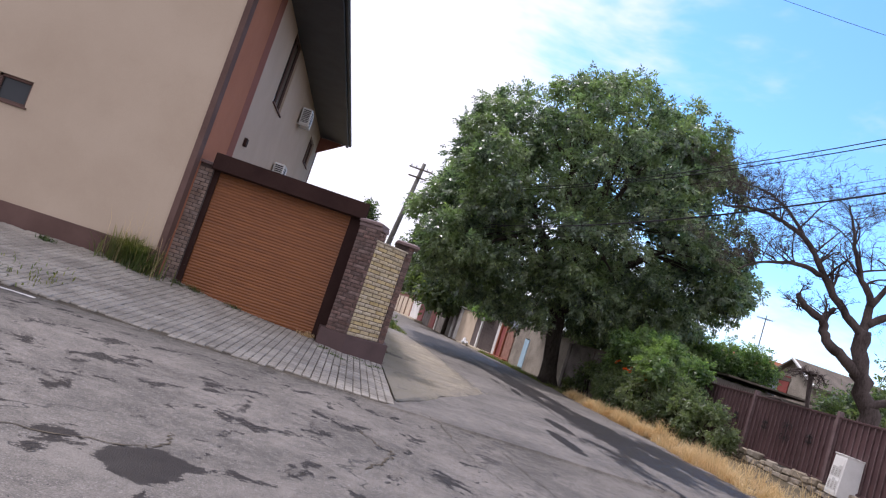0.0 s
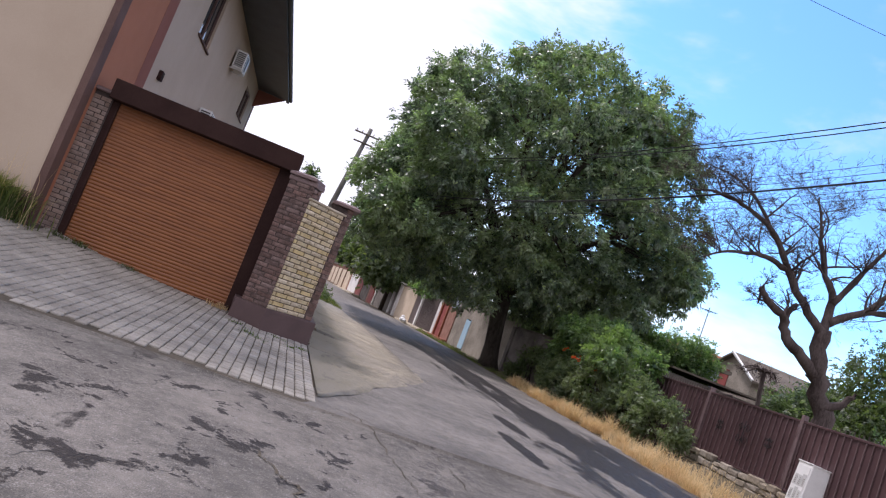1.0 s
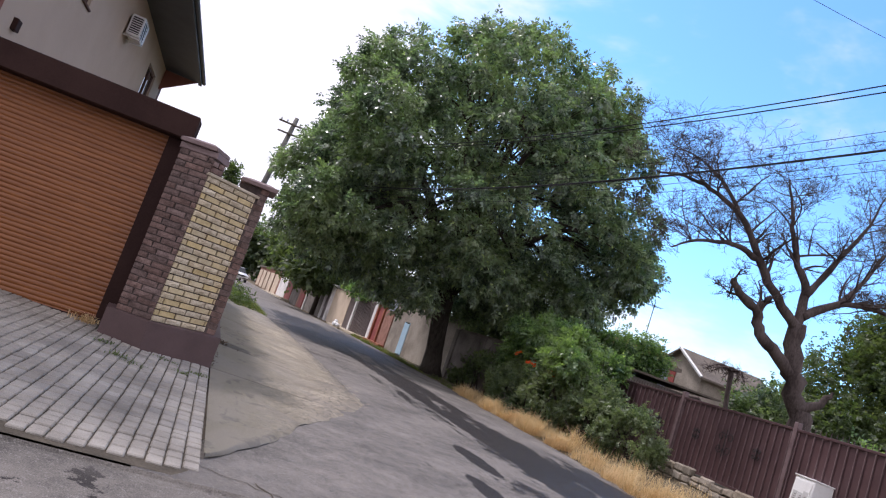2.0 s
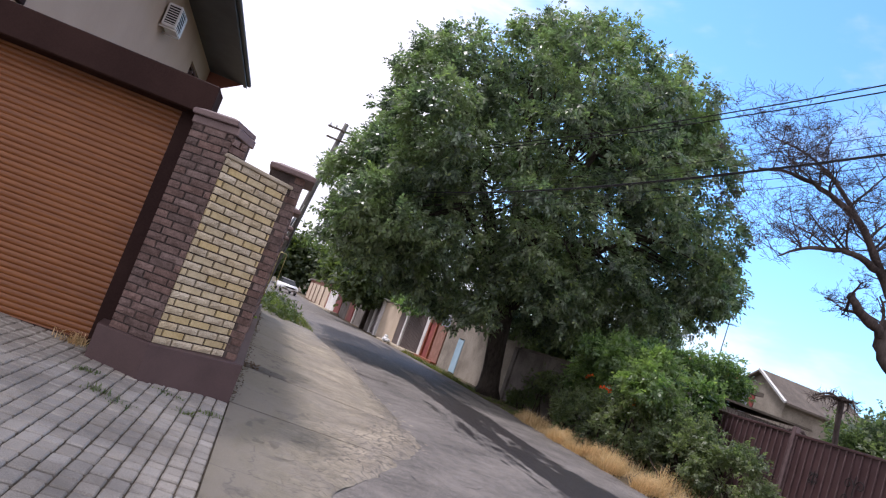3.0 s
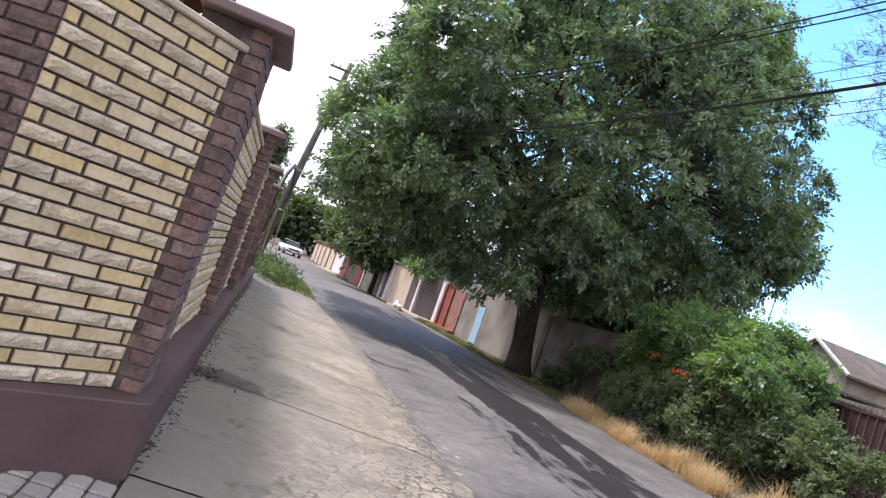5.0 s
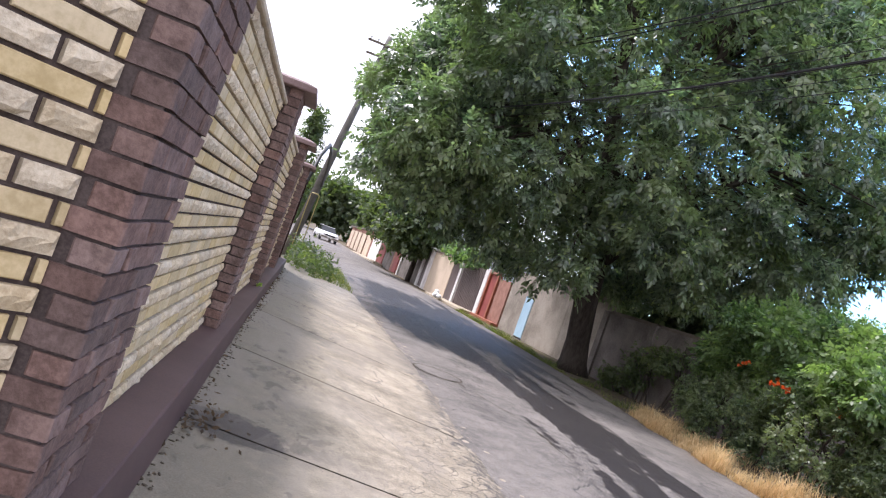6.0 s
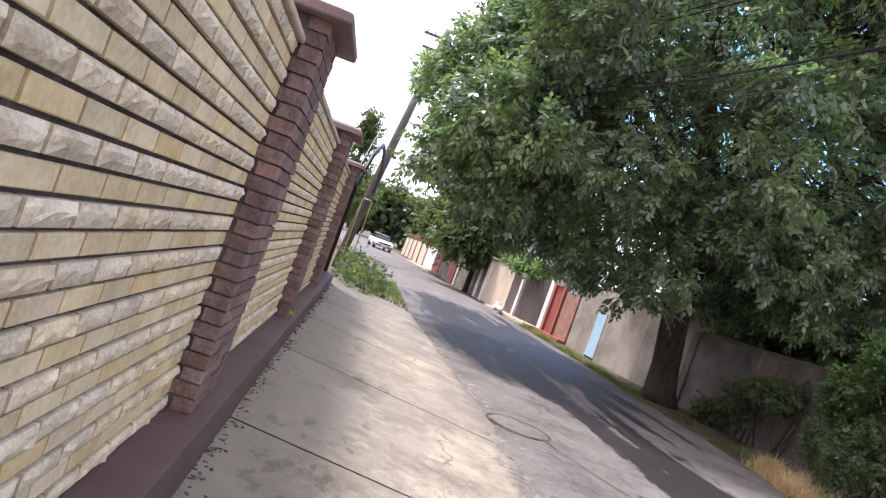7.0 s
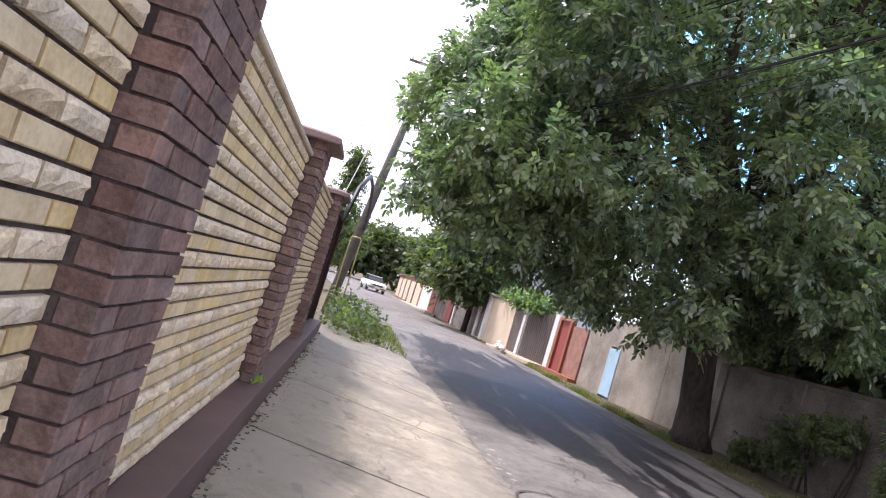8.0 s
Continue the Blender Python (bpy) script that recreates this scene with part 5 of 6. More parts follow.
def verge():
    rs = np.random.RandomState(12)
    n = 46000
    y = 9.5 + 17.0 * rs.uniform(0, 1, n) ** 0.9
    edge = np.array([lerp_table(v, ROAD_RIGHT) for v in y])
    wander = np.array([0.28 * noise.noise((v * 0.9, 1.5, 0)) + 0.16 * noise.noise((v * 2.7, 4.5, 0)) for v in y])
    x = edge - 0.12 + wander + np.abs(rs.normal(0, 0.85, n))
    z = np.array([max(ground_z(a, b), -0.09) for a, b in zip(x, y)])
    clump = np.array([noise.noise((a * 1.5, b * 1.5, 0)) + 0.6 * noise.noise((a * 4.1, b * 4.1, 7)) for a, b in zip(x, y)])
    keep = (clump + rs.normal(0, 0.16, n) > 0.08) & (x < 10.85)
    q = quads("dry_grass", blades(np.column_stack([x, y])[keep], z[keep] - 0.01, rs, np.clip(0.17 + 0.6 * clump[keep], 0.06, 0.95), 1.1, 0.0045), M["dry_grass"])
    tagged(q, "straw-coloured dry grass along the street edge", "dry grass", kind="stuff")
    n = 9000
    y = rs.uniform(25.0, 44.0, n)
    edge = np.array([lerp_table(v, ROAD_RIGHT) for v in y])
    x = edge + np.abs(rs.normal(0, 0.5, n))
    z = np.array([ground_z(a, b) for a, b in zip(x, y)])
    clump = np.array([noise.noise((a * 1.3, b * 1.3, 4)) for a, b in zip(x, y)])
    keep = (clump > -0.05) & (x < 9.7)
    q = quads("green_grass", blades(np.column_stack([x, y])[keep], z[keep] - 0.01, rs, np.clip(0.06 + 0.4 * clump[keep], 0.05, 0.5), 0.8, 0.006), M["green_grass"])
    tagged(q, "green grass and weeds under the trees", "grass", kind="stuff")


verge()


def dead_tree():
    root = thing("bare_tree", "leafless dark grey tree with a forked gnarled trunk behind the gate", "tree")
    rnd = random.Random(17)
    trunk, fine = bmesh.new(), bmesh.new()
    o = Vector((0, 19.2, 0))

    def twig(p, d, length, r, depth):
        pts, rad, n = [p], [r], 5
        curl = Vector((rnd.uniform(-1, 1), rnd.uniform(-1, 1), rnd.uniform(-0.4, 0.8))) * 0.13
        for i in range(n):
            d = (d + curl + Vector((rnd.uniform(-1, 1), rnd.uniform(-1, 1), rnd.uniform(-0.8, 0.8))) * 0.26).normalized()
            p = p + d * length / n
            pts.append(p)
            rad.append(max(0.003, r * (1 - 0.6 * (i + 1) / n)))
        tube(pts, rad, 5 if depth < 2 else 3, trunk if depth < 1 else fine, cap=False)
        if depth >= 4:
            return
        for k in range(4 if depth < 3 else 3):
            i = rnd.randint(1, n)
            side = Vector((rnd.uniform(-1, 1), rnd.uniform(-1, 1), rnd.uniform(-0.4, 0.75)))
            twig(pts[i], (d * 0.55 + side).normalized(), length * rnd.uniform(0.42, 0.72), max(0.0035, rad[i] * rnd.uniform(0.5, 0.75)), depth + 1)

    def limb(points, r0, r1, shoots, reach=1.15):
        """A smooth limb through a few bends, with shoots along its outer part."""
        c = [o + Vector(p) for p in points]
        pts = []
        for i in range(len(c) - 1):
            a, b = c[max(0, i - 1)], c[min(len(c) - 1, i + 2)]
            for t in (0, 0.25, 0.5, 0.75):
                h = 0.5 * (2 * c[i] + (c[i + 1] - a) * t + (2 * a - 5 * c[i] + 4 * c[i + 1] - b) * t * t + (3 * c[i] - a - 3 * c[i + 1] + b) * t ** 3)
                pts.append(h + Vector((rnd.uniform(-1, 1), rnd.uniform(-1, 1), rnd.uniform(-1, 1))) * r0 * 0.22)
        pts.append(c[-1])
        rad = [(r0 + (r1 - r0) * i / (len(pts) - 1)) * rnd.uniform(0.92, 1.12) for i in range(len(pts))]
        tube(pts, rad, 10, trunk)
        for k in range(shoots):
            i = rnd.randint(len(pts) // 3, len(pts) - 1)
            way = (pts[i] - pts[i - 1]).normalized()
            side = Vector((rnd.uniform(-1, 1), rnd.uniform(-1, 1), rnd.uniform(-0.35, 0.8)))
            twig(pts[i], (way * 0.6 + side).normalized(), reach * rnd.uniform(0.6, 1.25), max(0.008, rad[i] * 0.45), 0)

    limb(((15.25, 0, -0.2), (14.95, 0, 1.0), (14.55, 0, 2.4), (13.95, 0, 3.5), (13.75, 0, 4.7)), 0.33, 0.20, 0)
    limb(((14.0, 0, 3.4), (13.35, 0, 3.75), (12.75, 0.05, 4.1), (12.5, 0.1, 4.6), (12.1, 0.1, 4.75), (11.6, 0.1, 5.0), (11.55, 0.1, 5.15)), 0.17, 0.07, 5, 0.7)
    limb(((12.5, 0.1, 4.5), (12.55, 0, 4.85), (12.62, -0.1, 5.05)), 0.09, 0.06, 1, 0.5)
    limb(((13.75, 0, 4.6), (13.2, 0.1, 5.0), (12.75, 0.3, 5.5), (12.3, 0.4, 6.1), (11.5, 0.5, 6.9), (10.5, 0.6, 7.2), (9.6, 0.5, 7.2), (8.8, 0.5, 7.0)), 0.14, 0.02, 17)
    limb(((12.3, 0.4, 5.95), (11.4, 0.2, 6.0), (10.6, 0, 5.8), (9.9, -0.1, 5.55), (9.4, -0.1, 5.2)), 0.08, 0.015, 13)
    limb(((11.6, 0.5, 6.8), (11.0, 0.8, 7.6), (10.2, 1.0, 8.0), (9.2, 1.0, 8.0)), 0.06, 0.012, 10)
    limb(((13.75, 0, 4.6), (13.8, 0.1, 5.6), (13.3, 0.2, 6.4), (12.85, 0.2, 7.3), (12.45, 0.2, 8.2)), 0.13, 0.02, 13)
    limb(((13.8, 0.05, 5.5), (14.1, -0.3, 6.5), (14.4, -0.6, 7.4), (14.7, -0.7, 8.5)), 0.10, 0.015, 12)
    limb(((13.8, 0, 4.9), (14.45, -0.2, 5.45), (15.2, -0.4, 5.7), (16.2, -0.5, 5.8), (17.2, -0.5, 6.3)), 0.12, 0.02, 12)
    limb(((14.6, -0.2, 5.5), (15.3, -0.1, 6.3), (16.0, 0.1, 7.3), (16.6, 0.1, 8.2)), 0.08, 0.015, 10)
    limb(((14.35, -0.05, 2.6), (14.7, -0.3, 2.85), (14.95, -0.45, 3.3)), 0.16, 0.05, 0)
    part("trunk", trunk, M["dead_bark"], root, "dark forked trunk and bent limbs", smooth=True)
    tagged(part("twigwork", fine, M["dead_bark"], root, "dense fine bare twigs"), kind="stuff")


dead_tree()


def small_bare_tree():
    root = thing("pruned_tree", "small umbrella-shaped pollarded bare tree behind the gate", "tree")
    rnd = random.Random(6)
    bm, fine = bmesh.new(), bmesh.new()
    b = Vector((14.6, 21.5, -0.1))
    top = Vector((14.15, 21.5, 3.2))
    tube([b, b.lerp(top, 0.4) + Vector((0.04, 0, 0)), b.lerp(top, 0.8), top + Vector((0, 0, 0.12))], [0.10, 0.08, 0.065, 0.08], 8, bm)
    arms = []
    for k in range(7):
        a = 2 * math.pi * k / 7 + rnd.uniform(-0.3, 0.3)
        pts = [top]
        for i in range(1, 7):
            a += rnd.uniform(-0.45, 0.45)
            pts.append(pts[-1] + Vector((math.cos(a), math.sin(a), 0.55 - 0.22 * i + rnd.uniform(-0.2, 0.2))) * 0.13)
        tube(pts, [0.04, 0.036, 0.03, 0.026, 0.02, 0.014, 0.008], 6, bm)
        arms.append(pts)
    for k in range(240):
        q = arms[k % 7][rnd.randint(1, 6)]
        d = Vector((rnd.uniform(-1, 1), rnd.uniform(-1, 1), rnd.uniform(-0.6, 0.8)))
        pts = [q]
        for i in range(4):
            d = (d + Vector((rnd.uniform(-1, 1), rnd.uniform(-1, 1), rnd.uniform(-1, 0.8))) * 0.8).normalized()
            pts.append(pts[-1] + d * 0.07)
        tube(pts, [0.008, 0.007, 0.006, 0.004, 0.002], 3, fine)
    # a low bent limb
    tube([b.lerp(top, 0.3), (13.9, 21.5, 1.7), (13.4, 21.6, 2.15), (13.0, 21.6, 2.1), (12.7, 21.6, 1.8)], [0.06, 0.055, 0.045, 0.03, 0.01], 6, bm)
    part("trunk", bm, M["dead_bark"], root, smooth=True)
    tagged(part("twigwork", fine, M["dead_bark"], root), kind="stuff")


small_bare_tree()


def shed():
    root = thing("outbuilding", "old outbuilding with a grey slate gable roof", "house")
    m = Matrix.Translation((23.5, 35.9, 0)) @ Matrix.Rotation(radians(4), 4, "Z")
    bm = bmesh.new()
    prof = [(-1.7, -0.2), (1.7, -0.2), (1.7, 3.95), (0, 5.0), (-1.7, 3.95)]
    a = [bm.verts.new((0, y, z)) for y, z in prof]
    b = [bm.verts.new((5.4, y, z)) for y, z in prof]
    bm.faces.new(a)
    bm.faces.new(b[::-1])
    for i in range(5):
        bm.faces.new((a[i], b[i], b[(i + 1) % 5], a[(i + 1) % 5]))
    bmesh.ops.recalc_face_normals(bm, faces=bm.faces)
    bm.transform(m)
    part("wall", bm, M["pale_plaster"], root)
    for s in (-1, 1):
        r = bmesh.new()
        v = [r.verts.new(p) for p in ((-0.3, 0, 5.12), (5.6, 0, 5.12), (5.6, s * 2.05, 3.84), (-0.3, s * 2.05, 3.84))]
        w = [r.verts.new((p.co.x, p.co.y, p.co.z - 0.1)) for p in v]
        r.faces.new(v)
        r.faces.new(w[::-1])
        for i in range(4):
            r.faces.new((v[i], w[i], w[(i + 1) % 4], v[(i + 1) % 4]))
        bmesh.ops.recalc_face_normals(r, faces=r.faces)
        r.transform(m)
        part("roof", r, M["slate"], root, "weathered slate roof")
    part("verge_board", tube([m @ Vector((-0.34, -2.03, 3.84)), m @ Vector((-0.34, 0, 5.1))], 0.08, 4), M["white_paint"], root, "flaking white verge board")
    part("loft_door", block(-0.04, 0.02, 0.15, 0.95, 2.9, 4.1, m=m), M["red_paint"], root, "dark red loft door")
    lean = thing("lean_to", "low lean-to roof of corrugated sheet beside the outbuilding", "shed")
    part("roof", block(16.4, 21.5, 30.0, 33.5, 2.75, 2.83, m=Matrix.Identity(4)), M["slate"], lean)
    part("wall", block(15.6, 21.3, 30.3, 33.3, -0.1, 2.55), M["old_plaster"], lean)
    hut = thing("garden_hut", "vine-covered garden hut with a flat dark roof", "shed")
    part("wall", block(16.6, 21.2, 33.6, 37.0, -0.1, 3.6), M["blue_wall"], hut)
    part("roof", block(16.2, 21.6, 33.2, 37.4, 3.6, 3.78), M["slate"], hut)
    ant = thing("antenna", "thin rooftop television antenna on a pole", "antenna")
    bm = tube([(22.5, 38.2, 3.5), (22.5, 38.2, 7.2)], 0.025, 5)
    part("mast", bm, M["black"], ant)
    for k in range(5):
        part("element", tube([(22.2 + 0.16 * k, 37.8, 7.0), (22.2 + 0.16 * k, 38.6, 7.0)], 0.012, 4), M["black"], ant)
    part("boom", tube([(21.9, 38.2, 7.0), (23.0, 38.2, 7.0)], 0.014, 4), M["black"], ant)


shed()

FAR_TREE = dict(length=0.26, width=0.10, spread=0.7, stalk=0.3, droop=0.3)
YARD_LEAF = dict(length=0.12, width=0.04, spread=0.4, stalk=0.2, droop=0.3)


def leafy_tree(name, label, x, y, z0, lumps, n, seed, material="far_leaf", trunk=0.2, leaf=FAR_TREE):
    root = thing(name, label, "tree")
    rs = np.random.RandomState(seed)
    P, D = [], []
    for cx, cy, cz, rx, ry, rz in lumps:
        k = n // len(lumps)
        d = unit(rs.normal(0, 1, (k, 3)))
        f = np.array([noise.noise(Vector(v) * 2.2 + Vector((cx, cy, seed))) for v in d])
        t = rs.uniform(0.2, 1, k) ** 0.5 * (1 + 0.3 * f)
        P.append(np.array([x + cx, y + cy, z0 + cz]) + d * np.array([rx, ry, rz]) * t[:, None])
        D.append(d)
    quads("crown", leaves(np.concatenate(P), np.concatenate(D), rs, per=8, leaflets=5, **leaf), M[material], root)
    top = max(l[2] for l in lumps)
    bm = tube([(x, y, z0 - 0.3), (x + 0.05, y, z0 + top * 0.5), (x, y, z0 + top)], [trunk, trunk * 0.8, trunk * 0.4], 8)
    rnd = random.Random(seed)
    for cx, cy, cz, rx, ry, rz in lumps:
        tube([(x, y, z0 + cz * 0.55), (x + cx * 0.6, y + cy * 0.6, z0 + cz * 0.85), (x + cx, y + cy, z0 + cz)], [trunk * 0.5, trunk * 0.3, 0.03], 6, bm)
    part("trunk", bm, M["bark"], root, smooth=True)


leafy_tree("garden_tree", "tall dark green garden tree behind the metal fence", 22.0, 23.6, -0.1, ((0, 0, 4.0, 2.9, 2.6, 2.6), (0.6, -0.8, 6.2, 2.3, 2.3, 1.9), (-1.2, -0.6, 2.2, 2.2, 2.2, 2.0), (2.0, -2.0, 3.0, 2.6, 2.4, 3.0)), 3400, 31, "far_leaf", leaf=YARD_LEAF)
leafy_tree("garden_shrub", "leafy green garden shrub behind the metal gate", 17.7, 23.6, -0.1, ((0, 0, 2.0, 1.3, 1.2, 1.3), (1.3, 0.4, 2.5, 1.2, 1.2, 1.2), (0.6, -0.8, 1.6, 1.1, 1.1, 0.9)), 1100, 32, "bush_leaf", trunk=0.1, leaf=YARD_LEAF)
leafy_tree("garden_shrub", "bright green low shrub behind the metal fence", 16.4, 18.6, -0.1, ((0, 0, 1.4, 0.7, 0.7, 0.7), (1.0, -1.4, 1.3, 0.8, 0.8, 0.6)), 420, 39, "vine_leaf", trunk=0.06, leaf=YARD_LEAF)
leafy_tree("hut_creeper", "green creeper growing over the garden hut", 17.5, 33.0, 0, ((0, 0, 3.6, 1.8, 0.9, 0.8), (1.8, 0, 3.5, 1.2, 0.8, 1.1), (-1.4, 0, 3.2, 1.0, 0.8, 0.9)), 700, 33, "vine_leaf", leaf=YARD_LEAF)
leafy_tree("street_tree", "dark street tree beside the far walls", 7.4, 57.5, 0, ((0, 0, 4.6, 2.6, 2.6, 2.2), (-0.9, -1.2, 3.3, 1.8, 1.8, 1.3), (0.8, 1.0, 6.0, 2.0, 2.0, 1.6)), 800, 34)
leafy_tree("street_tree", "dark street tree overhanging the far walls", 7.0, 66.0, 0.1, ((0, 0, 4.8, 2.6, 2.6, 2.4), (-1.0, 1.5, 4.0, 1.8, 2.2, 1.5)), 600, 35)
leafy_tree("tall_tree", "slim dark tree beyond the fence end", -1.6, 58.0, 0, ((0, 0, 5.4, 0.8, 0.8, 1.6), (0.5, 0, 3.2, 1.2, 1.2, 1.5), (0.1, 0.3, 7.4, 0.45, 0.45, 1.2), (-0.7, 0, 4.2, 0.7, 0.7, 0.8)), 230, 36, leaf=dict(length=0.2, width=0.07, spread=0.5, stalk=0.25, droop=0.4))
leafy_tree("far_tree", "dark mass of trees at the end of the street", -1.0, 112.0, 0.6, ((0, 0, 4.4, 5.5, 4, 3.2), (6.0, 0, 4.6, 5.0, 4, 3.4), (-6.0, 0, 4.4, 5.5, 4, 3.2), (10.5, -4, 4.5, 4, 4, 3.6)), 1100, 37, leaf=dict(length=0.5, width=0.2, spread=1.3, stalk=0.5, droop=0.3))
leafy_tree("yard_tree", "green tree behind the plaster wall", 13.6, 36.5, 0, ((0, 0, 3.0, 2.4, 2.4, 1.5), (1.5, -2.5, 2.8, 1.8, 2.0, 1.2)), 500, 38, "bush_leaf")


# ---- far side of the street: walls and gates ----
WALL = ((26.6, 10.35), (33, 10.05), (38.2, 9.5), (41.6, 9.4), (45.0, 9.2), (48.0, 8.6), (54.5, 8.1), (61, 7.35), (68, 6.45), (80, 5.4), (97, 4.4))


def wx(y):
    return lerp_table(y, WALL)


def run(y0, y1, z0, z1, thick=0.25, out=0.0, bevel=0.0):
    """A stretch of the street wall between two places along the street."""
    p, q = Vector((wx(y0) - out, y0, 0)), Vector((wx(y1) - out, y1, 0))
    d = q - p
    base = road_z((y0 + y1) / 2)
    m = Matrix.Translation(p) @ Matrix.Rotation(math.atan2(d.y, d.x), 4, "Z")
    return block(0, d.length, -thick, 0, base + z0, base + z1, bevel, m=m)


def street_walls():
    old = thing("wall_old", "stained grey plaster yard wall under the walnut tree", "wall", kind="structure")
    for a, b in ((26.6, 30.2), (30.2, 33.0), (33.0, 35.6), (35.6, 38.45), (39.35, 41.55)):
        part("wall_panel", run(a + 0.01, b - 0.01, -0.3, 2.0 if b < 34 else 2.55), M["old_plaster"] if b < 34 else M["pale_plaster"], old)
    part("wall_panel", run(38.44, 39.36, 1.66, 2.55), M["pale_plaster"], old)
    for a, b in ((26.6, 30.2), (30.2, 33.0)):
        part("coping", run(a, b, 2.0, 2.1, 0.4, -0.08, 0.01), M["slate"], old, "worn slate coping")
    for y in (30.2, 33.0):
        part("pilaster", run(y - 0.15, y + 0.15, -0.3, 2.04, 0.3, 0.06), M["old_plaster"], old)
    door = thing("blue_door", "pale blue painted metal yard door", "door")
    part("leaf", run(38.55, 39.25, 0, 1.6, 0.06, 0.02, 0.004), M["blue_paint"], door)
    part("frame", run(38.46, 38.54, 0, 1.65, 0.1, 0.02), M["blue_paint"], door)
    part("frame", run(39.26, 39.34, 0, 1.65, 0.1, 0.02), M["blue_paint"], door)
    red = thing("orange_gate", "orange-framed yard gate with dark red door and arched top", "gate")
    part("leaf", run(41.7, 43.3, 0.05, 2.0, 0.08, 0.02), M["old_brick"], red, "brown-red side leaf")
    part("door", run(43.45, 44.55, 0.05, 2.15, 0.06, 0.02, 0.004), M["red_paint"], red, "dark red door")
    for y in (43.35, 44.6):
        part("post", run(y - 0.1, y + 0.1, 0, 2.15, 0.2, 0.12, 0.006), M["orange_paint"], red, "orange post")
    part("arch", run(43.25, 44.7, 2.12, 2.3, 0.2, 0.12, 0.03), M["old_brick"], red)
    part("threshold", run(41.6, 44.8, -0.2, 0.06, 0.6, 0.35), M["orange_paint"], red)
    white = thing("gate_pillar", "white rendered gate pillar", "pillar", "pillars of the far walls")
    part("shaft", run(44.85, 45.25, -0.1, 2.3, 0.3, 0.1, 0.01), M["white_wall"], white)
    slats = thing("brown_gate", "dark brown slatted sheet fence between white pillars", "fence")
    part("sheet", run(45.3, 48.0, 0, 2.25, 0.06), M["dark_slat"], slats)
    for k in range(14):
        part("slat", run(45.33 + 0.19 * k, 45.47 + 0.19 * k, 0.05, 2.2, 0.03, 0.04), M["dark_slat"], slats)
    pil = thing("gate_pillar", "white rendered gate pillar", "pillar", "pillars of the far walls")
    part("shaft", run(48.05, 48.4, -0.1, 2.3, 0.3, 0.1, 0.01), M["white_wall"], pil)
    dark = thing("dark_gate", "narrow dark brown sheet gate", "gate")
    part("sheet", run(48.45, 50.0, 0, 2.3, 0.06), M["dark_slat"], dark)
    beige = thing("wall_beige", "smooth beige painted yard wall", "wall", kind="structure")
    part("wall_panel", run(50.1, 54.6, -0.2, 2.4), M["beige_paint"], beige)
    part("coping", run(50.0, 54.7, 2.4, 2.48, 0.35, 0.05), M["slate"], beige)
    for y in (55.0, 56.4):
        p = thing("gate_pillar", "white rendered gate pillar", "pillar", "pillars of the far walls")
        part("shaft", run(y - 0.2, y + 0.2, -0.1, 2.5, 0.3, 0.1, 0.01), M["white_wall"], p)
        part("cap", run(y - 0.32, y + 0.32, 2.5, 2.6, 0.5, 0.2, 0.01), M["white_wall"], p)
    d2 = thing("dark_gate", "dark sheet gate between white pillars", "gate")
    part("sheet", run(55.2, 56.2, 0, 2.3, 0.06), M["dark_slat"], d2)
    w2 = thing("wall_far", "old grey yard wall in the shade of street trees", "wall", kind="structure")
    part("wall_panel", run(56.6, 61.8, -0.2, 2.1), M["old_plaster"], w2)
    arch = thing("brick_gate", "old red-brick gate with a white post", "gate")
    part("brick_wall", run(61.9, 64.6, -0.1, 2.4, 0.3), M["old_brick"], arch)
    part("door", run(62.6, 63.8, 0, 2.0, 0.05, 0.06), M["red_paint"], arch, "faded red door")
    part("post", run(61.7, 61.95, -0.1, 2.6, 0.3, 0.12), M["white_wall"], arch, "white post")
    w3 = thing("wall_far", "pale limewashed yard wall", "wall", kind="structure")
    part("wall_panel", run(64.6, 67.4, -0.2, 2.2), M["old_plaster"], w3)
    part("wall_panel", run(69.9, 74.5, -0.2, 2.2), M["white_wall"], w3)
    rg = thing("red_gate", "bright red metal yard gate", "gate")
    part("leaf", run(67.5, 69.8, 0, 2.25, 0.06, 0.03), M["red_paint"], rg)
    part("hinge_post", run(69.75, 69.95, 0, 2.5, 0.2, 0.1), M["white_wall"], rg)
    gar = thing("garage_row", "row of low garages with tan doors", "garage")
    part("wall", run(74.6, 92.0, -0.2, 2.3, 4.0), M["old_brick"], gar)
    part("roof", run(74.4, 92.2, 2.3, 2.45, 4.4, 0.2), M["slate"], gar)
    for k in range(5):
        part("door", run(75.2 + 3.4 * k, 77.8 + 3.4 * k, 0, 1.95, 0.05, 0.04), M["beige_paint"], gar, "tan metal door")
    kerb = thing("kerb", "pale concrete kerb and doorstep along the far walls", "kerb", kind="structure")
    part("kerb_stone", run(44.8, 50.5, -0.15, 0.06, 0.9, 0.9, 0.02), M["coping"], kerb)
    part("kerb_stone", run(66.5, 80.0, -0.15, 0.07, 0.8, 0.9, 0.02), M["coping"], kerb)
    drain = thing("rubbish_bags", "small pile of white bags on the kerb", "bag")
    bm = bmesh.new()
    for c, r in (((7.62, 47.9, 0.12), 0.2), ((7.75, 47.6, 0.1), 0.15), ((7.66, 48.1, 0.3), 0.13)):
        bmesh.ops.create_icosphere(bm, subdivisions=2, radius=r, matrix=Matrix.LocRotScale(c, None, (1, 1.2, 0.8)))
    for v in bm.verts:
        v.co += Vector(noise.noise_vector(v.co * 9)) * 0.04
    part("bag", bm, M["white_paint"], drain)
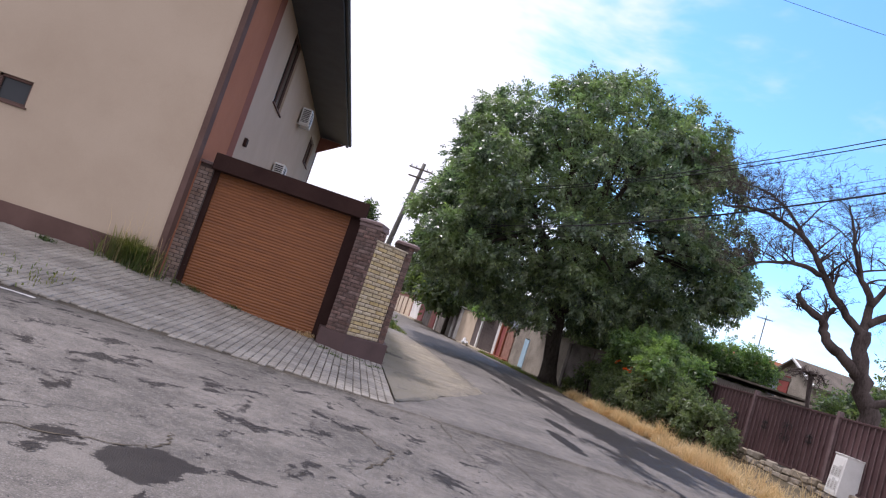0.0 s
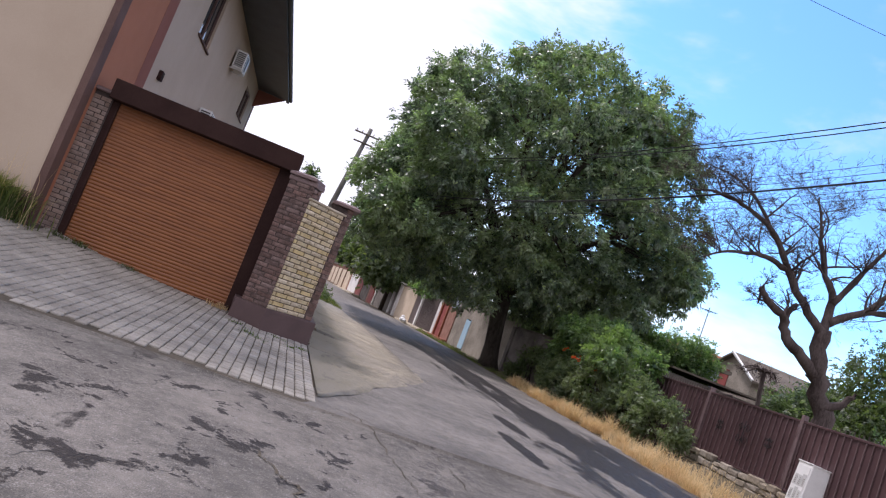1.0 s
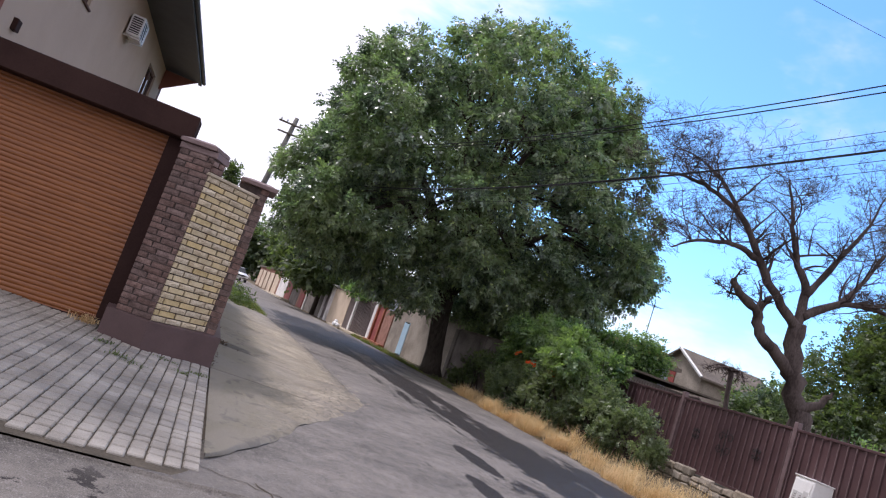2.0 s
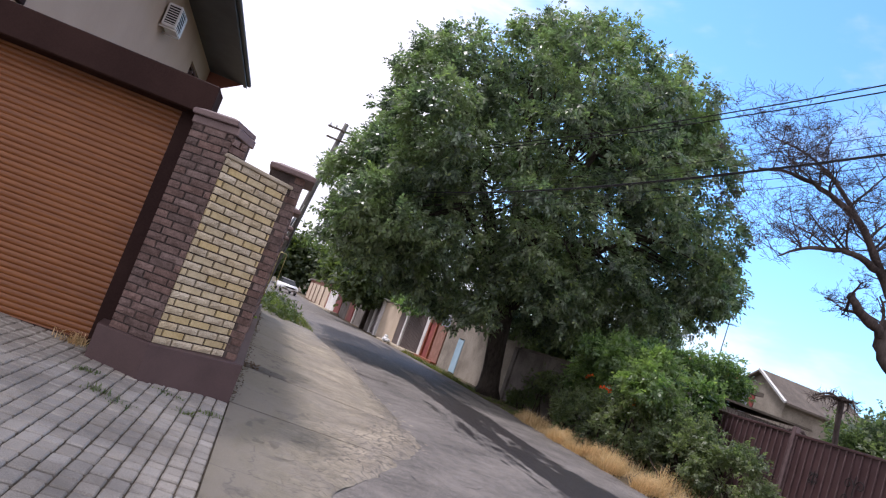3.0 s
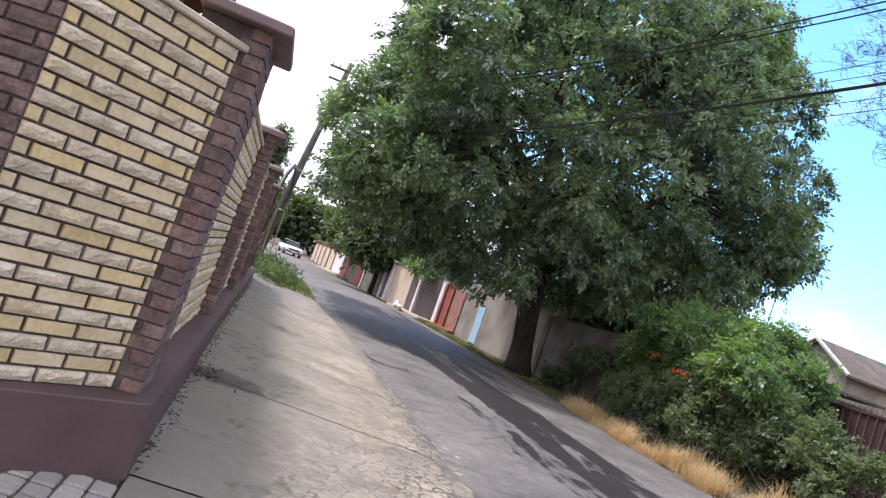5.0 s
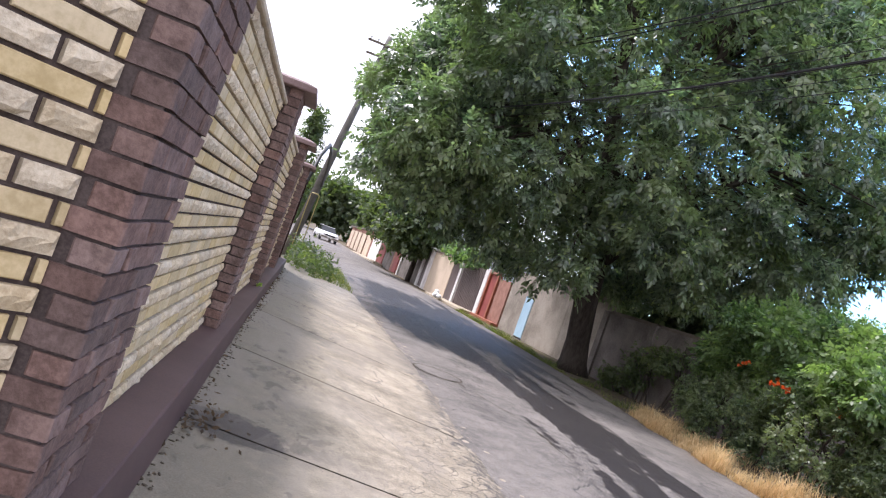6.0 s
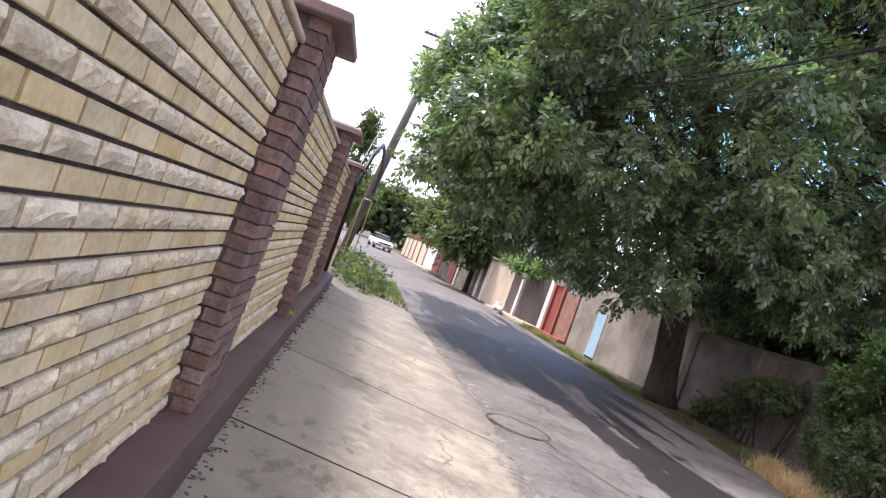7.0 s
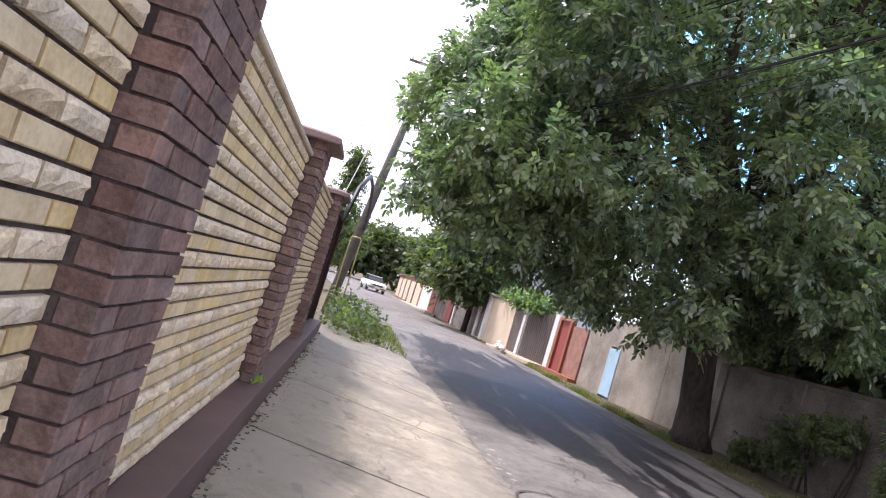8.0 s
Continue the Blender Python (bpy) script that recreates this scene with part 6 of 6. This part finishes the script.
    bl = thing("far_house", "pale grey-blue house behind the street walls", "house")
    part("wall", block(11.0, 16.0, 59.5, 66.0, 0, 5.2), M["blue_wall"], bl)
    part("roof", block(10.5, 16.5, 59.0, 66.5, 5.2, 5.35, 0.02), M["slate"], bl)
    part("downpipe", tube([(11.75, 59.4, 0), (11.75, 59.4, 5.1)], 0.07, 6), M["white_paint"], bl)
    w = part("window", block(12.8, 14.2, 59.4, 59.5, 3.2, 4.6), M["glass"], bl)
    for a in ((12.7, 12.8, 3.1, 4.7), (14.2, 14.3, 3.1, 4.7), (12.7, 14.3, 3.1, 3.2), (12.7, 14.3, 4.6, 4.7)):
        part("frame", block(a[0], a[1], 59.34, 59.5, a[2], a[3]), M["white_paint"], w)
    red = thing("far_house", "house with a terracotta tile roof behind the plaster wall", "house")
    part("wall", block(24, 32, 42, 52, 0, 3.6), M["white_wall"], red)
    part("roof", block(23.5, 32.5, 41.5, 52.5, 3.6, 5.2, 0.7), M["orange_stucco"], red, "terracotta roof")


street_walls()
leafy_tree("wall_creeper", "bright green creeper on top of the beige wall", 8.6, 51.5, 0, ((0, -2.0, 2.6, 0.4, 1.6, 0.3), (0.2, 1.0, 2.65, 0.5, 1.8, 0.35), (0.3, -4.0, 2.45, 0.4, 1.4, 0.25)), 260, 40, "vine_leaf", 0.04, dict(length=0.14, width=0.07, spread=0.3, stalk=0.15, droop=0.3))


def car():
    root = thing("parked_car", "white saloon car parked at the roadside", "car")
    rz = road_z(80)
    m = Matrix.Translation((1.9, 80.0, rz)) @ Matrix.Rotation(radians(10), 4, "Z")
    bm = bmesh.new()
    # side profile, front towards -y
    prof = [(-2.1, 0.3), (-2.12, 0.62), (-1.95, 0.8), (-0.85, 0.92), (1.5, 0.94), (2.05, 0.86), (2.1, 0.3)]
    a = [bm.verts.new((-0.84, y, z)) for y, z in prof]
    b = [bm.verts.new((0.84, y, z)) for y, z in prof]
    bm.faces.new(a)
    bm.faces.new(b[::-1])
    for i in range(len(prof)):
        j = (i + 1) % len(prof)
        bm.faces.new((a[i], b[i], b[j], a[j]))
    bmesh.ops.recalc_face_normals(bm, faces=bm.faces)
    bmesh.ops.bevel(bm, geom=list(bm.edges), offset=0.05, segments=2, affect="EDGES")
    bm.transform(m)
    part("body", bm, M["white_paint"], root, smooth=True)
    cab = bmesh.new()
    lo = [cab.verts.new(v) for v in ((-0.76, -0.85, 0.9), (0.76, -0.85, 0.9), (0.76, 1.5, 0.92), (-0.76, 1.5, 0.92))]
    hi = [cab.verts.new(v) for v in ((-0.6, -0.2, 1.4), (0.6, -0.2, 1.4), (0.6, 1.0, 1.4), (-0.6, 1.0, 1.4))]
    for i in range(4):
        cab.faces.new((lo[i], lo[(i + 1) % 4], hi[(i + 1) % 4], hi[i]))
    cab.faces.new(hi)
    cab.transform(m)
    part("glasshouse", cab, M["glass"], root, "dark windows")
    part("roof", block(-0.62, 0.62, -0.25, 1.05, 1.39, 1.43, 0.015, m=m), M["white_paint"], root)
    for sx in (-0.72, 0.72):
        lt = bmesh.new()
        bmesh.ops.create_cone(lt, cap_ends=True, segments=14, radius1=0.09, radius2=0.09, depth=0.04, matrix=m @ Matrix.LocRotScale((sx * 0.8, -2.12, 0.64), Euler((radians(90), 0, 0)), None))
        part("headlight", lt, M["paper"], root, "round headlight")
        for yy in (-1.35, 1.3):
            wh = bmesh.new()
            bmesh.ops.create_cone(wh, cap_ends=True, segments=18, radius1=0.29, radius2=0.29, depth=0.18, matrix=m @ Matrix.LocRotScale((sx * 1.08, yy, 0.29), Euler((0, radians(90), 0)), None))
            part("wheel", wh, M["black"], root, "black tyre")
    part("grille", block(-0.5, 0.5, -2.14, -2.1, 0.55, 0.7, m=m), M["black"], root)
    part("bumper", block(-0.85, 0.85, -2.2, -2.08, 0.36, 0.48, 0.02, m=m), M["slate"], root)
    part("number_plate", block(-0.26, 0.26, -2.215, -2.2, 0.38, 0.48, m=m), M["paper"], root)


car()


# ---- pole and wires ----
def pole():
    root = thing("utility_pole", "round concrete utility pole with a crossarm", "utility pole")
    part("shaft", tube([(-0.12, 40, -0.3), (0.38, 40, 5.0), (0.84, 40, 9.35)], [0.17, 0.15, 0.11], 12), M["pole_concrete"], root, smooth=True)
    part("crossarm", block(0.04, 1.44, 39.82, 39.9, 8.9, 8.98, 0.005), M["slate"], root, "steel crossarm")
    part("crossarm", block(0.14, 1.24, 39.82, 39.9, 8.4, 8.48, 0.005), M["slate"], root, "steel crossarm")
    for x in (0.14, 0.44, 1.09, 1.39):
        part("insulator", tube([(x, 39.86, 8.98), (x, 39.86, 9.06), (x, 39.86, 9.12)], [0.03, 0.05, 0.02], 8), M["white_paint"], root, "white insulator")


pole()


def wire(p, q, sag, r, label):
    p, q = Vector(p), Vector(q)
    pts = [p.lerp(q, i / 24) - Vector((0, 0, sag * 4 * (i / 24) * (1 - i / 24))) for i in range(25)]
    root = thing("overhead_wire", label, "wire", "overhead wires")
    part("strand", tube(pts, r, 5), M["wire"], root)


for _dz, _dx in ((0.0, 0.0), (-0.07, 0.12)):
    wire((0.9 + _dx * 0.3, 39.9, 8.3 + _dz), (12.16 + _dx, 2.0, 9.2 + _dz), 1.48, 0.013, "black overhead wire strung from the utility pole")
wire((0.5, 39.9, 6.55), (10.83, 2.0, 7.64), 1.66, 0.020, "thick black overhead cable strung from the utility pole")
for _k in range(5):
    wire((0.5, 39.9, 6.75 - 0.14 * _k), (10.75, 2.0, 7.9 - 0.13 * _k), 1.62 + 0.03 * _k, 0.005, "thin overhead wire strung from the utility pole")
wire((-12.0, 20.0, 14.6), (25.0, 24.0, 17.6), 1.0, 0.009, "single thin overhead wire high over the street")


def gas_pipe():
    root = thing("gas_pipe", "pale yellow gas pipe rising at the end of the fence", "pipe")
    part("riser", tube([(0.12, 35.0, 0), (0.12, 35.0, 2.3), (0.16, 35.0, 2.36), (0.36, 35.0, 2.36), (0.40, 35.0, 2.3), (0.40, 35.0, 0)], 0.018, 7), M["yellow_pipe"], root, smooth=True)
    hose = thing("cable_conduit", "black cable conduit arching from the fence to the pole", "cable")
    part("conduit", tube([(0.0, 30.0, 2.2), (0.1, 31.2, 3.2), (0.2, 33.0, 3.75), (0.25, 35.5, 3.85), (0.3, 38.0, 3.5), (0.3, 39.8, 2.9)], 0.05, 7), M["black"], hose, smooth=True)
    post = thing("wire_frame", "thin bent wire frame above the fence pier", "wire")
    part("rod", tube([(0.1, 26.7, 2.5), (0.28, 26.7, 3.5), (0.0, 26.7, 3.55)], 0.008, 5), M["white_paint"], post)


gas_pipe()


# ---- weeds and litter ----
def weeds():
    rs = np.random.RandomState(44)
    P = np.column_stack([rs.uniform(0.25, 1.4, 120), rs.uniform(31.0, 38.5, 120), rs.uniform(0.05, 0.8, 120)])
    P[:, 2] *= np.clip(1.15 - 0.6 * P[:, 0], 0.2, 1.0)
    D = unit(rs.normal(0, 1, (120, 3)) + np.array([0, 0, 0.6]))
    w = thing("roadside_weeds", "tangle of tall weeds at the end of the fence", "weeds", kind="stuff")
    quads("foliage", leaves(P, D, rs, per=9, leaflets=5, length=0.11, width=0.03, spread=0.3, stalk=0.15, droop=0.1), M["far_leaf"], w)
    n = 2600
    xy = np.column_stack([rs.uniform(0.5, 2.15, n), rs.uniform(31.5, 40, n)])
    quads("grass", blades(xy, np.full(n, -0.08), rs, 0.28, 0.6, 0.008), M["green_grass"], w)
    # clump of tall grass at the house corner
    tuft = thing("grass_tuft", "tall green grass tuft at the house corner", "grass")
    n = 900
    a, r = rs.uniform(0, 2 * np.pi, n), np.abs(rs.normal(0, 0.2, n))
    xy = np.column_stack([-4.85 + r * np.cos(a) * 1.3, 13.88 + r * np.sin(a) * 0.6])
    z = np.array([slope_z(x, y) for x, y in xy])
    tagged(quads("foliage", blades(xy, z, rs, 0.62, 0.95, 0.009), M["green_grass"], tuft), kind="stuff")
    n = 60
    xy = np.column_stack([rs.normal(-4.9, 0.3, n), rs.normal(13.85, 0.12, n)])
    tagged(quads("straw", blades(xy, np.array([slope_z(x, y) for x, y in xy]), rs, 1.15, 0.4, 0.003), M["dry_grass"], tuft), kind="stuff")
    spots = ((-1.35, 14.55, 0.3, 120, "dry_grass"), (-3.7, 14.5, 0.3, 90, "green_grass"), (-2.9, 14.55, 0.22, 60, "green_grass"), (-0.75, 13.05, 0.16, 45, "green_grass"), (-0.6, 12.9, 0.12, 30, "green_grass"), (-1.0, 13.6, 0.14, 40, "green_grass"),
             (0.1, 13.6, 0.12, 40, "green_grass"), (-0.1, 13.35, 0.10, 30, "green_grass"), (-4.0, 14.4, 0.25, 60, "green_grass"), (-0.3, 13.8, 0.1, 30, "green_grass"), (-6.2, 13.6, 0.3, 140, "green_grass"))
    for x, y, h, k, kind in spots:
        xy = np.column_stack([rs.normal(x, 0.07, k), rs.normal(y, 0.05, k)])
        t = thing("weed_tuft", "dry straw tuft in a paving joint" if kind == "dry_grass" else "green weed tuft in a paving joint", "weed", "weeds in the paving")
        tagged(quads("foliage", blades(xy, np.array([slope_z(a, b) for a, b in xy]) - 0.01, rs, h * 0.42, 1.3, 0.006), M["far_leaf" if kind == "green_grass" else kind], t), kind="stuff")
    n = 700
    xy = np.column_stack([rs.uniform(-12, -4.6, n), rs.normal(10.6, 0.5, n)])
    e = quads("edge_weeds", blades(xy, np.array([slope_z(a, b) for a, b in xy]), rs, 0.1, 1.0, 0.008), M["green_grass"])
    tagged(e, "low green weeds creeping over the paving edge", "weeds", kind="stuff")
    lit = thing("leaf_litter", "brown dead leaves and dirt along the plinth", "leaf litter", kind="stuff")
    n = 260
    y = np.concatenate([rs.normal(17.1, 0.22, 90), rs.uniform(14.8, 30, 170)])
    x = 0.21 + np.abs(rs.normal(0, 0.05, n)) * np.where(np.abs(y - 17.1) < 0.5, 3.0, 1.0)
    c = np.column_stack([x, y, [walk_z(a, b) + 0.02 for a, b in zip(x, y)]])
    d = unit(rs.normal(0, 1, (n, 3)) * np.array([1, 1, 0.35]))
    s = unit(np.cross(d, np.array([0, 0, 1.0]) + rs.normal(0, 0.4, (n, 3))))
    L = rs.uniform(0.010, 0.032, (n, 1))
    quads("dead_leaves", np.stack([c - d * L, c + s * L * 0.5, c + d * L, c - s * L * 0.5], 1), M["dry_leaf"], lit)
    bm = bmesh.new()
    for k in range(420):
        yy = _rnd.uniform(14.6, 30.0)
        xx = 0.215 + abs(_rnd.gauss(0, 0.028)) * (1.6 + 1.2 * noise.noise((yy * 1.3, 0, 3)))
        r = _rnd.uniform(0.004, 0.012)
        bmesh.ops.create_icosphere(bm, subdivisions=1, radius=r, matrix=Matrix.LocRotScale((xx, yy, walk_z(xx, yy) + r * 0.15), Euler((0, 0, _rnd.uniform(0, 3))), (_rnd.uniform(0.6, 1.3), _rnd.uniform(1, 2.4), 0.5)))
    part("dirt", bm, M["joint"], lit, smooth=True)
    moss = thing("moss_cushion", "bright green moss cushion on the plinth", "moss")
    n = 110
    xy = np.column_stack([rs.normal(0.11, 0.03, n), rs.normal(22.4, 0.07, n)])
    tagged(quads("cushion", blades(xy, np.full(n, FENCE_Z0), rs, 0.06, 0.8, 0.008), M["moss"], moss), kind="stuff")


weeds()


# ---- paving, last ----
def paving():
    root = thing("pavement", "apron of small grey concrete pavers with dark joints", "pavement", kind="structure")
    bm = bmesh.new()
    xs = [-16, -9, -6, -5, -4.4, -3.8, -3.2, -2.6, -2, -1.4, -0.9, -0.4, 0.1, 0.2]
    ys = [9.75 + 0.5 * i for i in range(11)]
    rows = [[bm.verts.new((x, y, slope_z(x, y) - 0.017)) for x in xs] for y in ys]
    for a, b in zip(rows, rows[1:]):
        for i in range(len(xs) - 1):
            bm.faces.new((a[i], a[i + 1], b[i + 1], b[i]))
    part("bedding", bm, M["joint"], root, "dark soil in the joints")
    W, L = 0.118, 0.168
    me = mesh_of("paver", block(0.005, W - 0.005, 0.0125, L - 0.0125, -0.05, 0.0, 0.009), M["paver"])
    rnd = random.Random(9)
    rest_v, rest_f = [], []
    base_v = [v.co.copy() for v in me.vertices]
    base_f = [tuple(p.vertices) for p in me.polygons]
    made = 0
    x = 0.215 - W
    while x > -12:
        y = 9.85 - rnd.uniform(0.0, 0.16)
        while y < 14.9:
            k = rnd.choice((0.76, 1.0, 1.0, 1.22))
            if y > 9.8 and not (x > -1.3 and y > 14.3) and not (x < -4.3 and y > 14.0):
                z = slope_z(x + W / 2, y + L / 2) + rnd.uniform(-0.004, 0.004)
                tilt_x = (slope_z(x + W / 2, y + L) - slope_z(x + W / 2, y)) / L
                tilt_y = -(slope_z(x + W, y) - slope_z(x, y)) / W
                m = Matrix.Translation((x + rnd.uniform(-0.002, 0.002), y, z)) @ Euler((tilt_x + rnd.uniform(-0.016, 0.016), tilt_y + rnd.uniform(-0.016, 0.016), rnd.uniform(-0.012, 0.012))).to_matrix().to_4x4() @ Matrix.Diagonal((1, k, 1, 1))
                if x > -1.45 and y > 10.8 and made < 300:
                    ob = new("paver", me)
                    ob.parent = root
                    ob.matrix_local = m
                    made += 1
                else:
                    o = len(rest_v)
                    rest_v.extend((m @ v)[:] for v in base_v)
                    rest_f.extend(tuple(i + o for i in f) for f in base_f)
            y += L * k
        x -= W
    rest = bpy.data.meshes.new("pavers")
    rest.from_pydata(rest_v, [], rest_f)
    rest.materials.append(M["paver"])
    ob = new("pavers", rest)
    ob.parent = root
    tagged(ob, kind="stuff")


paving()
